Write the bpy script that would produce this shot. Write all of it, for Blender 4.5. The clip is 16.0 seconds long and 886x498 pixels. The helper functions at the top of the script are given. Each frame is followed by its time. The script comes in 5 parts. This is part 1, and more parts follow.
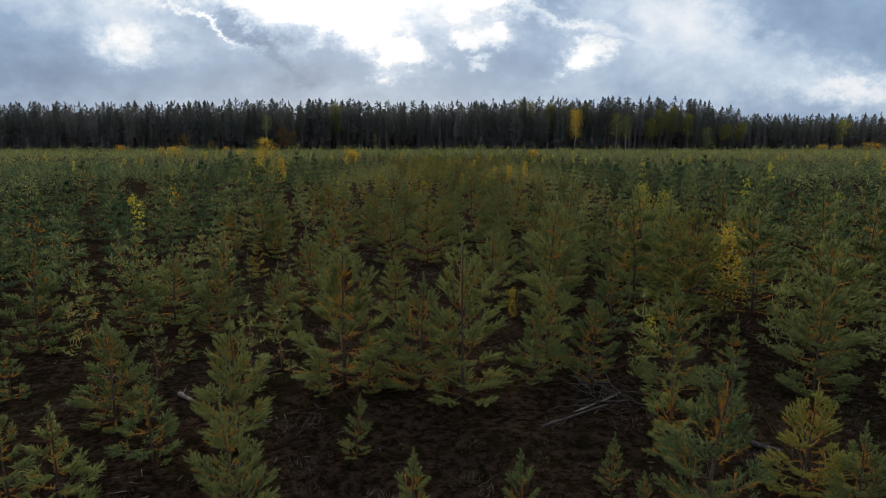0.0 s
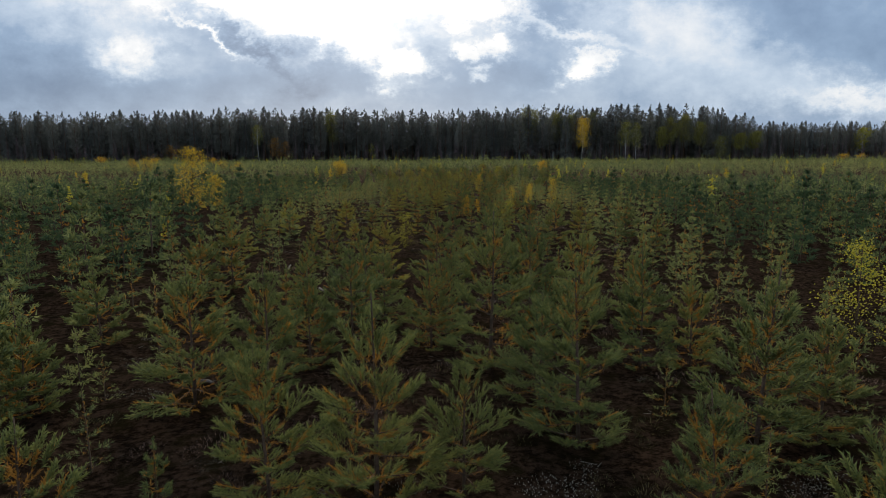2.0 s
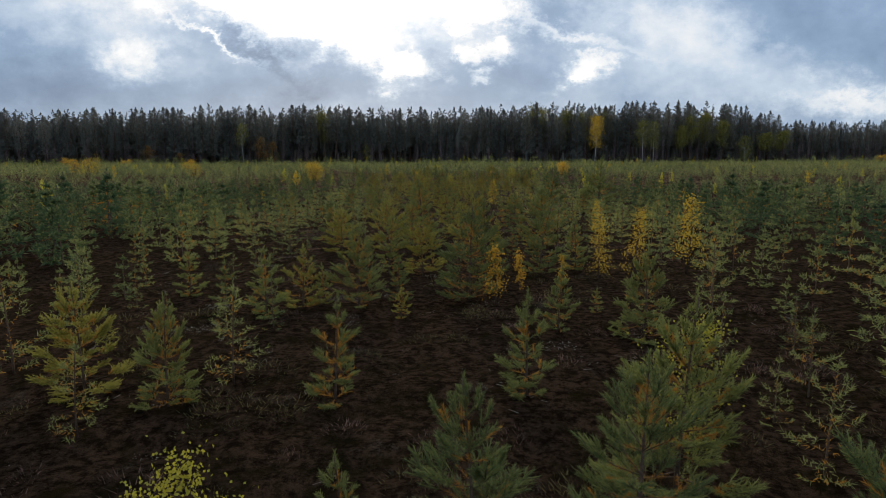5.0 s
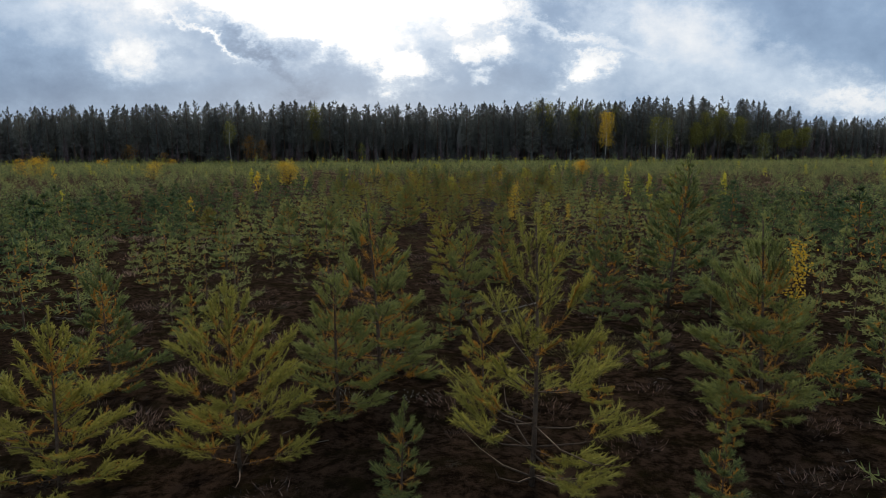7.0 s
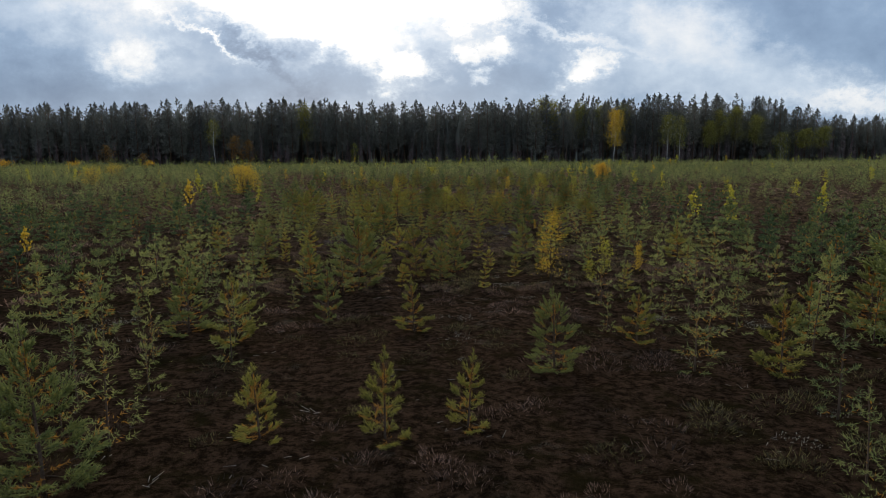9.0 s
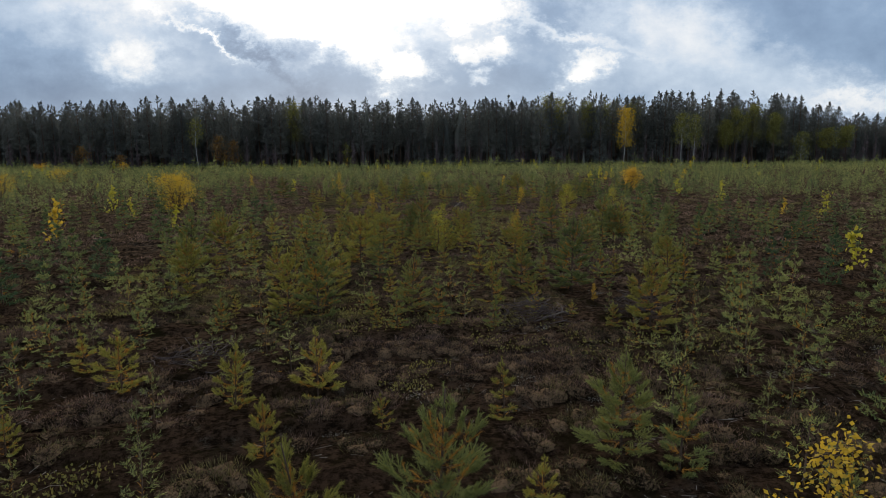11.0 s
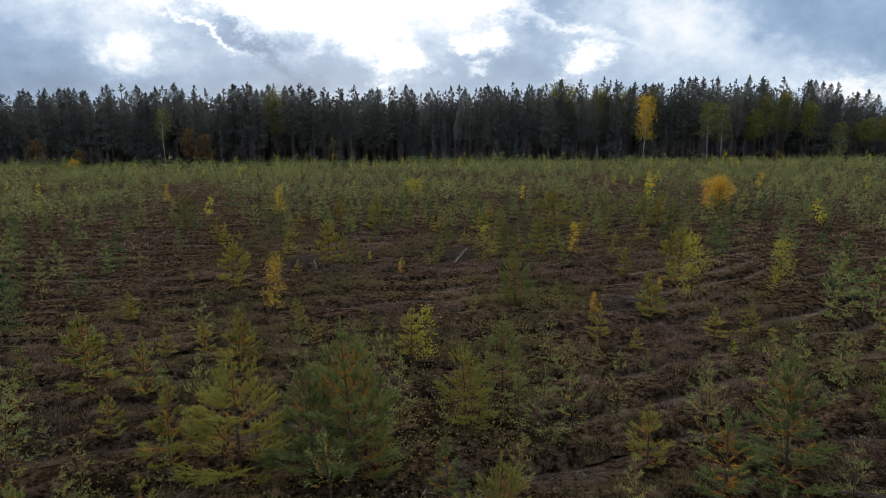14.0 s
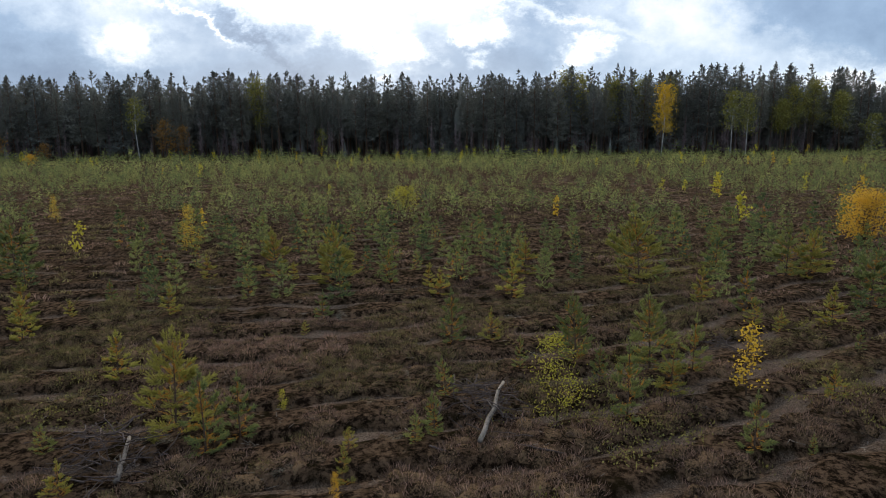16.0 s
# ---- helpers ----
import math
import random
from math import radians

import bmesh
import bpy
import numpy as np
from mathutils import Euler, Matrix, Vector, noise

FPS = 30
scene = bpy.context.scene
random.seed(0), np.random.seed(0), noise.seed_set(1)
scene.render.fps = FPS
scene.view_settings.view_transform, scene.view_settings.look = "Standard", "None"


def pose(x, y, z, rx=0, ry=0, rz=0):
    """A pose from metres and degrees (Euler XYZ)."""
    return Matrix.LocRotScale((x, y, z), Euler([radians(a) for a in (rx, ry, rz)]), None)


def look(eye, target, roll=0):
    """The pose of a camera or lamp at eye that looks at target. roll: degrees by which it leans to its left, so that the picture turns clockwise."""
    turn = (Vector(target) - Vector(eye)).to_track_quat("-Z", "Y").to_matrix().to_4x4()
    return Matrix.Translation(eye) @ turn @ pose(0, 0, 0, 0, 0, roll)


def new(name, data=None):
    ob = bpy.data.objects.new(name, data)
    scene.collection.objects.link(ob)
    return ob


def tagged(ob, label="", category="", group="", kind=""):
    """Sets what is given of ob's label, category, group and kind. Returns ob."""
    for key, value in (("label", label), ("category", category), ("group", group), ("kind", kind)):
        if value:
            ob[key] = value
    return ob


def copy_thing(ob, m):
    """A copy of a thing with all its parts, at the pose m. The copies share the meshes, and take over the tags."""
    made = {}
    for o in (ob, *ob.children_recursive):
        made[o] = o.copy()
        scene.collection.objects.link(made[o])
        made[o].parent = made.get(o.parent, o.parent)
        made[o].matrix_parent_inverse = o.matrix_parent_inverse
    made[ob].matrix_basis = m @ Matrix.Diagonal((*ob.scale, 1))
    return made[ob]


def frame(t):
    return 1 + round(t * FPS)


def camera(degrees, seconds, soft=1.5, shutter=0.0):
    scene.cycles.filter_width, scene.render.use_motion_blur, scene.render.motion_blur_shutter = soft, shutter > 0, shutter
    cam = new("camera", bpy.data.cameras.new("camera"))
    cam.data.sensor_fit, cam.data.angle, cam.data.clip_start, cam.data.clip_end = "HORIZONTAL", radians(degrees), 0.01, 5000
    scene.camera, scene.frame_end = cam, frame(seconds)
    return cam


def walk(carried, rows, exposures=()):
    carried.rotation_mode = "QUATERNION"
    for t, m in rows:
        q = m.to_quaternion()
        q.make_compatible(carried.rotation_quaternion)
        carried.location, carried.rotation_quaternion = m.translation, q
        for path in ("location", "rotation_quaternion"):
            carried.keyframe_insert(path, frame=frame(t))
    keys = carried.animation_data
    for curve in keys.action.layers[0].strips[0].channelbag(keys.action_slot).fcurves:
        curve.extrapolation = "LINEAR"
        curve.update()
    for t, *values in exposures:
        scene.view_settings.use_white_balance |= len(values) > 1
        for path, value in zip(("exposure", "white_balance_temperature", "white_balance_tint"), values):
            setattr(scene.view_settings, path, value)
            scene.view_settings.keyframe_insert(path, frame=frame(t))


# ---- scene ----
cam = camera(69.5, 16.0, soft=0.9)
PATH = [
    (0, (0.132, -0.431, 4.772), (0.132, 1.539, 4.427), -0.0),
    (0.5, (0.149, 3.051, 4.759), (0.148, 5.022, 4.42), -0.1),
    (1, (0.204, 6.507, 4.743), (0.202, 8.479, 4.412), -0.2),
    (1.5, (0.277, 9.884, 4.731), (0.275, 11.858, 4.409), -0.1),
    (2, (0.384, 13.201, 4.685), (0.38, 15.176, 4.371), -0.2),
    (2.5, (0.461, 16.528, 4.691), (0.457, 18.505, 4.382), -0.1),
    (3, (0.566, 19.885, 4.63), (0.56, 21.861, 4.323), -0.2),
    (3.5, (0.677, 23.227, 4.545), (0.67, 25.203, 4.238), -0.2),
    (6, (0.514, 40.234, 3.761), (0.505, 42.21, 3.455), -0.2),
    (6.5, (0.497, 43.663, 3.694), (0.487, 45.639, 3.387), -0.3),
    (7, (0.609, 47.072, 3.696), (0.599, 49.049, 3.389), -0.3),
    (7.5, (0.673, 50.415, 3.735), (0.662, 52.392, 3.428), -0.3),
    (8, (0.8, 53.693, 3.715), (0.79, 55.67, 3.409), -0.3),
    (10.5, (1.215, 70.213, 3.815), (1.208, 72.19, 3.509), -0.4),
    (11, (1.321, 73.493, 3.921), (1.314, 75.469, 3.616), -0.4),
    (11.5, (1.427, 76.775, 4.07), (1.42, 78.751, 3.762), -0.4),
    (12, (1.469, 80.094, 4.177), (1.463, 82.069, 3.866), -0.4),
    (12.5, (1.52, 83.462, 4.242), (1.515, 85.437, 3.926), -0.5),
    (13, (1.57, 86.811, 4.328), (1.565, 88.786, 4.007), -0.5),
    (13.5, (1.583, 90.225, 4.424), (1.58, 92.198, 4.099), -0.5),
    (14, (1.58, 93.689, 4.473), (1.577, 95.662, 4.143), -0.5),
    (14.5, (1.564, 97.204, 4.518), (1.564, 99.176, 4.182), -0.4),
    (15, (1.531, 100.765, 4.55), (1.531, 102.736, 4.208), -0.5),
    (15.5, (1.486, 104.315, 4.556), (1.486, 106.284, 4.209), -0.5),
    (16, (1.436, 107.915, 4.551), (1.436, 109.884, 4.198), -0.5),
]
walk(cam, [(t, look(eye, target, roll)) for t, eye, target, roll in PATH], exposures=[(0, 0.0), (11, 0.0), (13.5, 0.12), (16, 0.35)])

# ---- light ----
# low sun behind the broken cloud ahead of the camera
SUN_EL, SUN_AZ = 24.0, -8.0
sun_dir = Vector((math.sin(radians(SUN_AZ)) * math.cos(radians(SUN_EL)), math.cos(radians(SUN_AZ)) * math.cos(radians(SUN_EL)), math.sin(radians(SUN_EL))))
sun = new("sun", bpy.data.lights.new("sun", "SUN"))
sun.data.energy, sun.data.angle, sun.data.color = 2.35, radians(12), (1.0, 0.87, 0.68)
sun.matrix_world = look(sun_dir * 50, (0, 0, 0))

world = bpy.data.worlds.new("sky")
scene.world = world
world.use_nodes = True
wt = world.node_tree
wt.nodes.clear()


class Maths:
    """Short notation for the nodes of one tree."""

    def __init__(self, tree):
        self.tree = tree

    def node(self, kind, **props):
        n = self.tree.nodes.new(kind)
        for k, v in props.items():
            if k == "operation":
                n.operation = v
            elif k == "blend":
                n.data_type, n.blend_type = "RGBA", v
        return n

    def put(self, sock, v):
        if hasattr(v, "is_output"):
            self.tree.links.new(v, sock)
        else:
            sock.default_value = v

    def op(self, name, a, b=0.0, c=0.0):
        n = self.node("ShaderNodeMath", operation=name)
        for i, v in enumerate((a, b, c)):
            self.put(n.inputs[i], v)
        return n.outputs[0]

    def noise(self, vec, scale, detail=4.0, rough=0.55, out=0):
        n = self.node("ShaderNodeTexNoise")
        if vec is not None:
            self.put(n.inputs["Vector"], vec)
        n.inputs["Scale"].default_value, n.inputs["Detail"].default_value, n.inputs["Roughness"].default_value = scale, detail, rough
        return n.outputs[out]

    def mix(self, fac, a, b, blend="MIX"):
        n = self.node("ShaderNodeMix", blend=blend)
        self.put(n.inputs[0], fac)
        self.put(n.inputs[6], a)
        self.put(n.inputs[7], b)
        return n.outputs[2]

    def ramp(self, v, lo, hi, smooth=True):
        n = self.node("ShaderNodeMapRange")
        n.interpolation_type = "SMOOTHSTEP" if smooth else "LINEAR"
        self.put(n.inputs[0], v)
        n.inputs[1].default_value, n.inputs[2].default_value = lo, hi
        return n.outputs[0]

    def xyz(self, x, y, z):
        n = self.node("ShaderNodeCombineXYZ")
        for i, v in enumerate((x, y, z)):
            self.put(n.inputs[i], v)
        return n.outputs[0]


w = Maths(wt)
coord = w.node("ShaderNodeTexCoord").outputs["Generated"]
split = w.node("ShaderNodeSeparateXYZ")
wt.links.new(coord, split.inputs[0])
dx, dy, dz = split.outputs
ahead = w.op("MAXIMUM", dy, 0.25)
su, sv = w.op("DIVIDE", dx, ahead), w.op("DIVIDE", dz, ahead)
flat = w.xyz(su, w.op("MULTIPLY", sv, 1.35), w.op("MULTIPLY", dy, 0.4))
warp = w.node("ShaderNodeSeparateXYZ")
wt.links.new(w.noise(flat, 10.0, 9.0, 0.68, out=1), warp.inputs[0])
wu = w.op("ADD", su, w.op("MULTIPLY", w.op("SUBTRACT", warp.outputs[0], 0.5), 0.2))
wv = w.op("ADD", sv, w.op("MULTIPLY", w.op("SUBTRACT", warp.outputs[1], 0.5), 0.14))


def cloud(u, v, a, b, weight, lean=0.0, crisp=False):
    """A mass of cloud at the slopes u, v, half as wide as a and as high as b."""
    p = w.op("DIVIDE", w.op("SUBTRACT", wu, u), a)
    q = w.op("DIVIDE", w.op("SUBTRACT", w.op("SUBTRACT", wv, v), w.op("MULTIPLY", w.op("SUBTRACT", wu, u), lean)), b)
    r = w.op("POWER", 2.718, w.op("MULTIPLY", w.op("ADD", w.op("MULTIPLY", p, p), w.op("MULTIPLY", q, q)), -1.0))
    return w.op("MULTIPLY", w.ramp(r, 0.06, 0.85) if crisp else r, weight)


glow = 0.36
for args in ((-0.16, 0.245, 0.25, 0.08, 0.7, 0.0, True), (-0.15, 0.165, 0.09, 0.04, 0.5, -0.25, True), (-0.05, 0.128, 0.05, 0.024, 0.55, 0.0, True), (-0.24, 0.2, 0.07, 0.03, 0.3, -0.4),
             (-0.465, 0.142, 0.05, 0.036, 0.62), (-0.45, 0.22, 0.14, 0.032, 0.4), (-0.29, 0.15, 0.075, 0.016, -0.46, -0.62), (-0.355, 0.168, 0.05, 0.007, 0.55, -0.6),
             (0.05, 0.215, 0.075, 0.045, 0.45, 0.0, True), (0.055, 0.152, 0.055, 0.02, 0.55, -0.1, True), (0.21, 0.124, 0.046, 0.024, 0.5, 0.1, True), (0.12, 0.118, 0.05, 0.02, -0.12),
             (0.18, 0.104, 0.022, 0.010, 0.4), (0.18, 0.172, 0.1, 0.011, 0.42, -0.2), (0.33, 0.19, 0.1, 0.05, 0.4, -0.35), (0.38, 0.11, 0.16, 0.05, 0.18), (0.5, 0.12, 0.09, 0.03, 0.12, -0.3),
             (0.62, 0.078, 0.12, 0.02, 0.42), (0.57, 0.175, 0.1, 0.05, -0.16), (-0.62, 0.1, 0.2, 0.05, -0.3), (-0.6, 0.2, 0.1, 0.04, 0.12), (0.17, 0.2, 0.05, 0.025, -0.2), (-0.02, 0.2, 0.03, 0.014, -0.22, -0.3),
             (0.067, 0.112, 0.022, 0.010, 0.5), (-0.08, 0.09, 0.03, 0.011, 0.5), (-0.2, 0.1, 0.1, 0.018, -0.12), (-0.3, 0.085, 0.16, 0.02, -0.1)):
    glow = w.op("ADD", glow, cloud(*args))
fine = w.op("SUBTRACT", w.noise(flat, 14.0, 9.0, 0.58), 0.5)
broad = w.op("SUBTRACT", w.noise(flat, 4.5, 4.0, 0.55), 0.5)
glow = w.op("ADD", glow, w.op("ADD", w.op("MULTIPLY", fine, 0.56), w.op("MULTIPLY", broad, 0.42)))
glow = w.op("ADD", glow, w.op("MULTIPLY", w.ramp(dz, 0.22, 0.6), 0.3))
shade = w.ramp(glow, -0.05, 1.02, False)
tone = w.node("ShaderNodeValToRGB")
wt.links.new(shade, tone.inputs[0])
stops = tone.color_ramp.elements
stops[0].position, stops[0].color = 0.0, (0.14, 0.22, 0.365, 1)
stops[1].position, stops[1].color = 1.0, (1.12, 1.12, 1.1, 1)
for pos, col in ((0.35, (0.275, 0.39, 0.565, 1)), (0.62, (0.54, 0.645, 0.785, 1)), (0.85, (0.88, 0.9, 0.93, 1))):
    e = stops.new(pos)
    e.color = col
sky = w.node("ShaderNodeTexSky")
sky.sky_type, sky.sun_disc, sky.sun_elevation, sky.sun_rotation = "NISHITA", False, radians(SUN_EL), radians(SUN_AZ)
blue = w.mix(1.0, sky.outputs[0], (0.1, 0.1, 0.1, 1), "MULTIPLY")
# the cloud is brightest round the hidden sun
near_sun = w.node("ShaderNodeVectorMath")
near_sun.operation = "DOT_PRODUCT"
wt.links.new(coord, near_sun.inputs[0])
near_sun.inputs[1].default_value = sun_dir
aureole = w.op("MULTIPLY", w.op("POWER", w.op("MAXIMUM", near_sun.outputs["Value"], 0.0), 110.0), 1.0)
lit = w.mix(1.0, tone.outputs[0], w.mix(w.op("MINIMUM", aureole, 1.0), (1, 1, 1, 1), (6.0, 5.6, 5.0, 1)), "MULTIPLY")
back = w.node("ShaderNodeBackground")
wt.links.new(w.mix(0.93, blue, lit), back.inputs[0])
back.inputs[1].default_value = 1.0
wt.links.new(back.outputs[0], w.node("ShaderNodeOutputWorld").inputs[0])


# ---- materials ----
def material(name):
    m = bpy.data.materials.new(name)
    m.use_nodes = True
    m.node_tree.nodes.clear()
    return m, Maths(m.node_tree)


def foliage(name, dark, light, through_light=0.45, spread=0.8, gloss=0.02):
    """Needles or leaves: two tones that vary from plant to plant and from tuft to tuft, lit also from behind."""
    m, k = material(name)
    info = k.node("ShaderNodeObjectInfo")
    geo = k.node("ShaderNodeNewGeometry")
    tint = k.node("ShaderNodeAttribute")
    tint.attribute_name = "tint"
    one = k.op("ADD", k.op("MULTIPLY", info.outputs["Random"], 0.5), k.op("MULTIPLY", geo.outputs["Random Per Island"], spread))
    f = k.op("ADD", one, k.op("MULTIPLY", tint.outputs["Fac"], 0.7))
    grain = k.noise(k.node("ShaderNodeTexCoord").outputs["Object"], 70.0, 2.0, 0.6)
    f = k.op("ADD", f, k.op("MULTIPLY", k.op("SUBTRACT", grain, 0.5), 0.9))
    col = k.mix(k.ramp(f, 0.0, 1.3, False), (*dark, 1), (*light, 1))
    d = k.node("ShaderNodeBsdfDiffuse")
    t = k.node("ShaderNodeBsdfTranslucent")
    g = k.node("ShaderNodeBsdfGlossy")
    g.inputs["Roughness"].default_value = 0.6
    for n in (d, t):
        k.put(n.inputs["Color"], col)
    k.put(g.inputs["Color"], (0.8, 0.85, 0.8, 1))
    s1, s2 = k.node("ShaderNodeMixShader"), k.node("ShaderNodeMixShader")
    s1.inputs[0].default_value, s2.inputs[0].default_value = through_light, gloss
    k.put(s1.inputs[1], d.outputs[0])
    k.put(s1.inputs[2], t.outputs[0])
    k.put(s2.inputs[1], s1.outputs[0])
    k.put(s2.inputs[2], g.outputs[0])
    k.put(k.node("ShaderNodeOutputMaterial").inputs[0], s2.outputs[0])
    return m


def rough_surface(name, dark, light, scale, bump=0.3, rough=0.9, detail=6.0, sheen=0.1, edge=0.2):
    """Bark, dead wood and the like: two tones in grain and stains with relief."""
    m, k = material(name)
    pos = k.node("ShaderNodeTexCoord").outputs["Object"]
    a, b = k.noise(pos, scale, detail, 0.65), k.noise(pos, scale * 0.13, 3.0, 0.5)
    f = k.ramp(k.op("ADD", k.op("MULTIPLY", a, 0.6), k.op("MULTIPLY", b, 0.4)), 0.5 - edge, 0.5 + edge)
    p = k.node("ShaderNodeBsdfPrincipled")
    k.put(p.inputs["Base Color"], k.mix(f, (*dark, 1), (*light, 1)))
    p.inputs["Roughness"].default_value = rough
    p.inputs["Specular IOR Level"].default_value = sheen
    relief_node = k.node("ShaderNodeBump")
    relief_node.inputs["Strength"].default_value = bump
    k.put(relief_node.inputs["Height"], a)
    k.put(p.inputs["Normal"], relief_node.outputs[0])
    k.put(k.node("ShaderNodeOutputMaterial").inputs[0], p.outputs[0])
    return m


NEEDLE = foliage("pine_needles", (0.052, 0.09, 0.04), (0.31, 0.315, 0.086), 0.4, 0.8)
NEEDLE_OLIVE = foliage("olive_needles", (0.1, 0.112, 0.029), (0.45, 0.395, 0.078), 0.4, 0.8)
NEEDLE_OLD = foliage("old_needles", (0.30, 0.145, 0.025), (0.54, 0.26, 0.036), 0.42)
NEEDLE_FIELD = foliage("field_needles", (0.045, 0.08, 0.036), (0.345, 0.35, 0.11), 0.4)
LEAF_YELLOW = foliage("yellow_leaves", (0.42, 0.27, 0.02), (0.62, 0.42, 0.04), 0.5)
LEAF_LIME = foliage("lime_leaves", (0.24, 0.235, 0.025), (0.48, 0.42, 0.045), 0.5)
LEAF_ORANGE = foliage("orange_leaves", (0.46, 0.25, 0.022), (0.68, 0.43, 0.045), 0.5)
LEAF_DULL = foliage("dull_leaves", (0.15, 0.155, 0.04), (0.31, 0.28, 0.06), 0.4)
LEAF_RUST = foliage("rusty_leaves", (0.19, 0.105, 0.035), (0.34, 0.19, 0.055), 0.4)
# tall crowns greyed and lightened: distance haze put into their colour
CROWN_PINE = foliage("tall_pine_crown", (0.088, 0.092, 0.086), (0.25, 0.245, 0.2), 0.2, 0.6)
CROWN_SPRUCE = foliage("tall_spruce_crown", (0.075, 0.082, 0.08), (0.19, 0.195, 0.17), 0.2, 0.6)
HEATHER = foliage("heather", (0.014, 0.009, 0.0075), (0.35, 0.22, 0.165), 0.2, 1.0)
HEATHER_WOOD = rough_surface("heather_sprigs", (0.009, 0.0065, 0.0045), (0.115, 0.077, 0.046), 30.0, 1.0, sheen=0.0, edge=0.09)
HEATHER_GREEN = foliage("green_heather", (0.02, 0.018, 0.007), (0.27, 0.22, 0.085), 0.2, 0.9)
BERRY = foliage("berry_leaves", (0.06, 0.065, 0.02), (0.26, 0.22, 0.06), 0.3)
LICHEN = foliage("lichen", (0.10, 0.09, 0.073), (0.36, 0.325, 0.27), 0.1)
BARK = rough_surface("sapling_bark", (0.045, 0.032, 0.024), (0.15, 0.105, 0.075), 30.0)
BARK_TALL = rough_surface("tall_bark", (0.07, 0.05, 0.038), (0.19, 0.12, 0.08), 4.0)
BARK_BIRCH = rough_surface("birch_bark", (0.2, 0.19, 0.18), (0.6, 0.58, 0.55), 5.0)
DEAD_WOOD = rough_surface("dead_wood", (0.028, 0.021, 0.02), (0.12, 0.095, 0.088), 22.0)
TWIG_BARE = rough_surface("bare_twigs", (0.1, 0.075, 0.078), (0.24, 0.185, 0.18), 3.0)
PALE_WOOD = rough_surface("pale_wood", (0.08, 0.066, 0.056), (0.27, 0.235, 0.2), 26.0)


# ---- relief of the ground ----
def bend(x):
    """How far a plough furrow has swung forward at x."""
    c = np.clip(x, -12, 14)
    return 0.30 * c + 0.0115 * c * c + (x - c) * np.where(x > 0, 0.5, 0.03)


table = np.random.default_rng(8).random((256, 256))


def patchy(x, y, size):
    """Smooth random swells of that size, 0 to 1."""
    u, v = np.asarray(x, float) / size, np.asarray(y, float) / size
    i, j = np.floor(u).astype(int), np.floor(v).astype(int)
    a, b = u - i, v - j
    a, b = a * a * (3 - 2 * a), b * b * (3 - 2 * b)
    t = lambda p, q: table[p % 256, q % 256]
    return (t(i, j) * (1 - a) + t(i + 1, j) * a) * (1 - b) + (t(i, j + 1) * (1 - a) + t(i + 1, j + 1) * a) * b


PITCH = 1.47


def phase(x, y):
    """Metres beyond the nearest trench on this side, 0 to PITCH."""
    s = (y - bend(x) - 112.65) / PITCH + 0.15 * np.sin(0.33 * x + 0.21 * y) + 0.09 * np.sin(0.9 * x - 0.4 * y + 1.3) + 0.05 * np.sin(2.3 * x + 1.1 * y) + 0.16 * (patchy(x + 8, y + 21, 0.9) - 0.5)
    return (s - np.floor(s)) * PITCH


def furrow(x, y):
    """1 on the heather belt, 0 in the trench and on the strip of litter before it."""
    p = phase(x, y)
    end = 1.47 - 0.58 * patchy(x + 15, y + 60, 1.9) + 0.4 * (patchy(x + 3, y, 0.5) - 0.5)
    up, down = np.clip((p - 0.03) / 0.13, 0, 1), np.clip((end - p) / 0.16, 0, 1)
    return up * up * (3 - 2 * up) * down


def lie(y):
    """The lie of the land: a low swell in the first half, then gently down to the wood."""
    at, up = (-50, 0, 33, 46, 55, 61, 70, 78, 100, 118, 140, 180, 262), (0.7, 0.7, 0.85, 1.2, 1.1, 0.75, 0.35, 0.1, 0.03, 0, -0.1, -0.3, -0.95)
    return sum(np.interp(y + d, at, up) for d in (-4, -2, 0, 2, 4)) / 5


def relief(x, y):
    x, y = np.asarray(x, float), np.asarray(y, float)
    p, ridge = phase(x, y), furrow(x, y)
    open_part = 0.45 + 0.55 / (1 + np.exp(-(y - 84) / 5))
    near = np.exp(-np.maximum(np.abs(x) - 45, 0) / 15) * np.exp(-np.maximum(y - 165, 0) / 20)
    broken = np.clip(2.0 * patchy(x + 40, y, 2.6) - 0.2, 0.15, 1.25)
    trench = np.exp(-((p - 0.03) / 0.11) ** 2) + np.exp(-((p - PITCH - 0.03) / 0.11) ** 2)
    z = (0.07 * ridge - 0.13 * trench * broken) * open_part
    z = z + (0.09 * patchy(x, y, 0.75) + 0.05 * patchy(x + 9, y + 5, 0.38) - 0.07) * (0.3 + 0.6 * ridge)
    z = z + 0.03 * np.sin(0.7 * x + 0.4 * y) * np.sin(0.6 * y - 0.3 * x + 0.5)
    return z * near + lie(y) - 0.03


def gz(x, y):
    return float(relief(x, y))


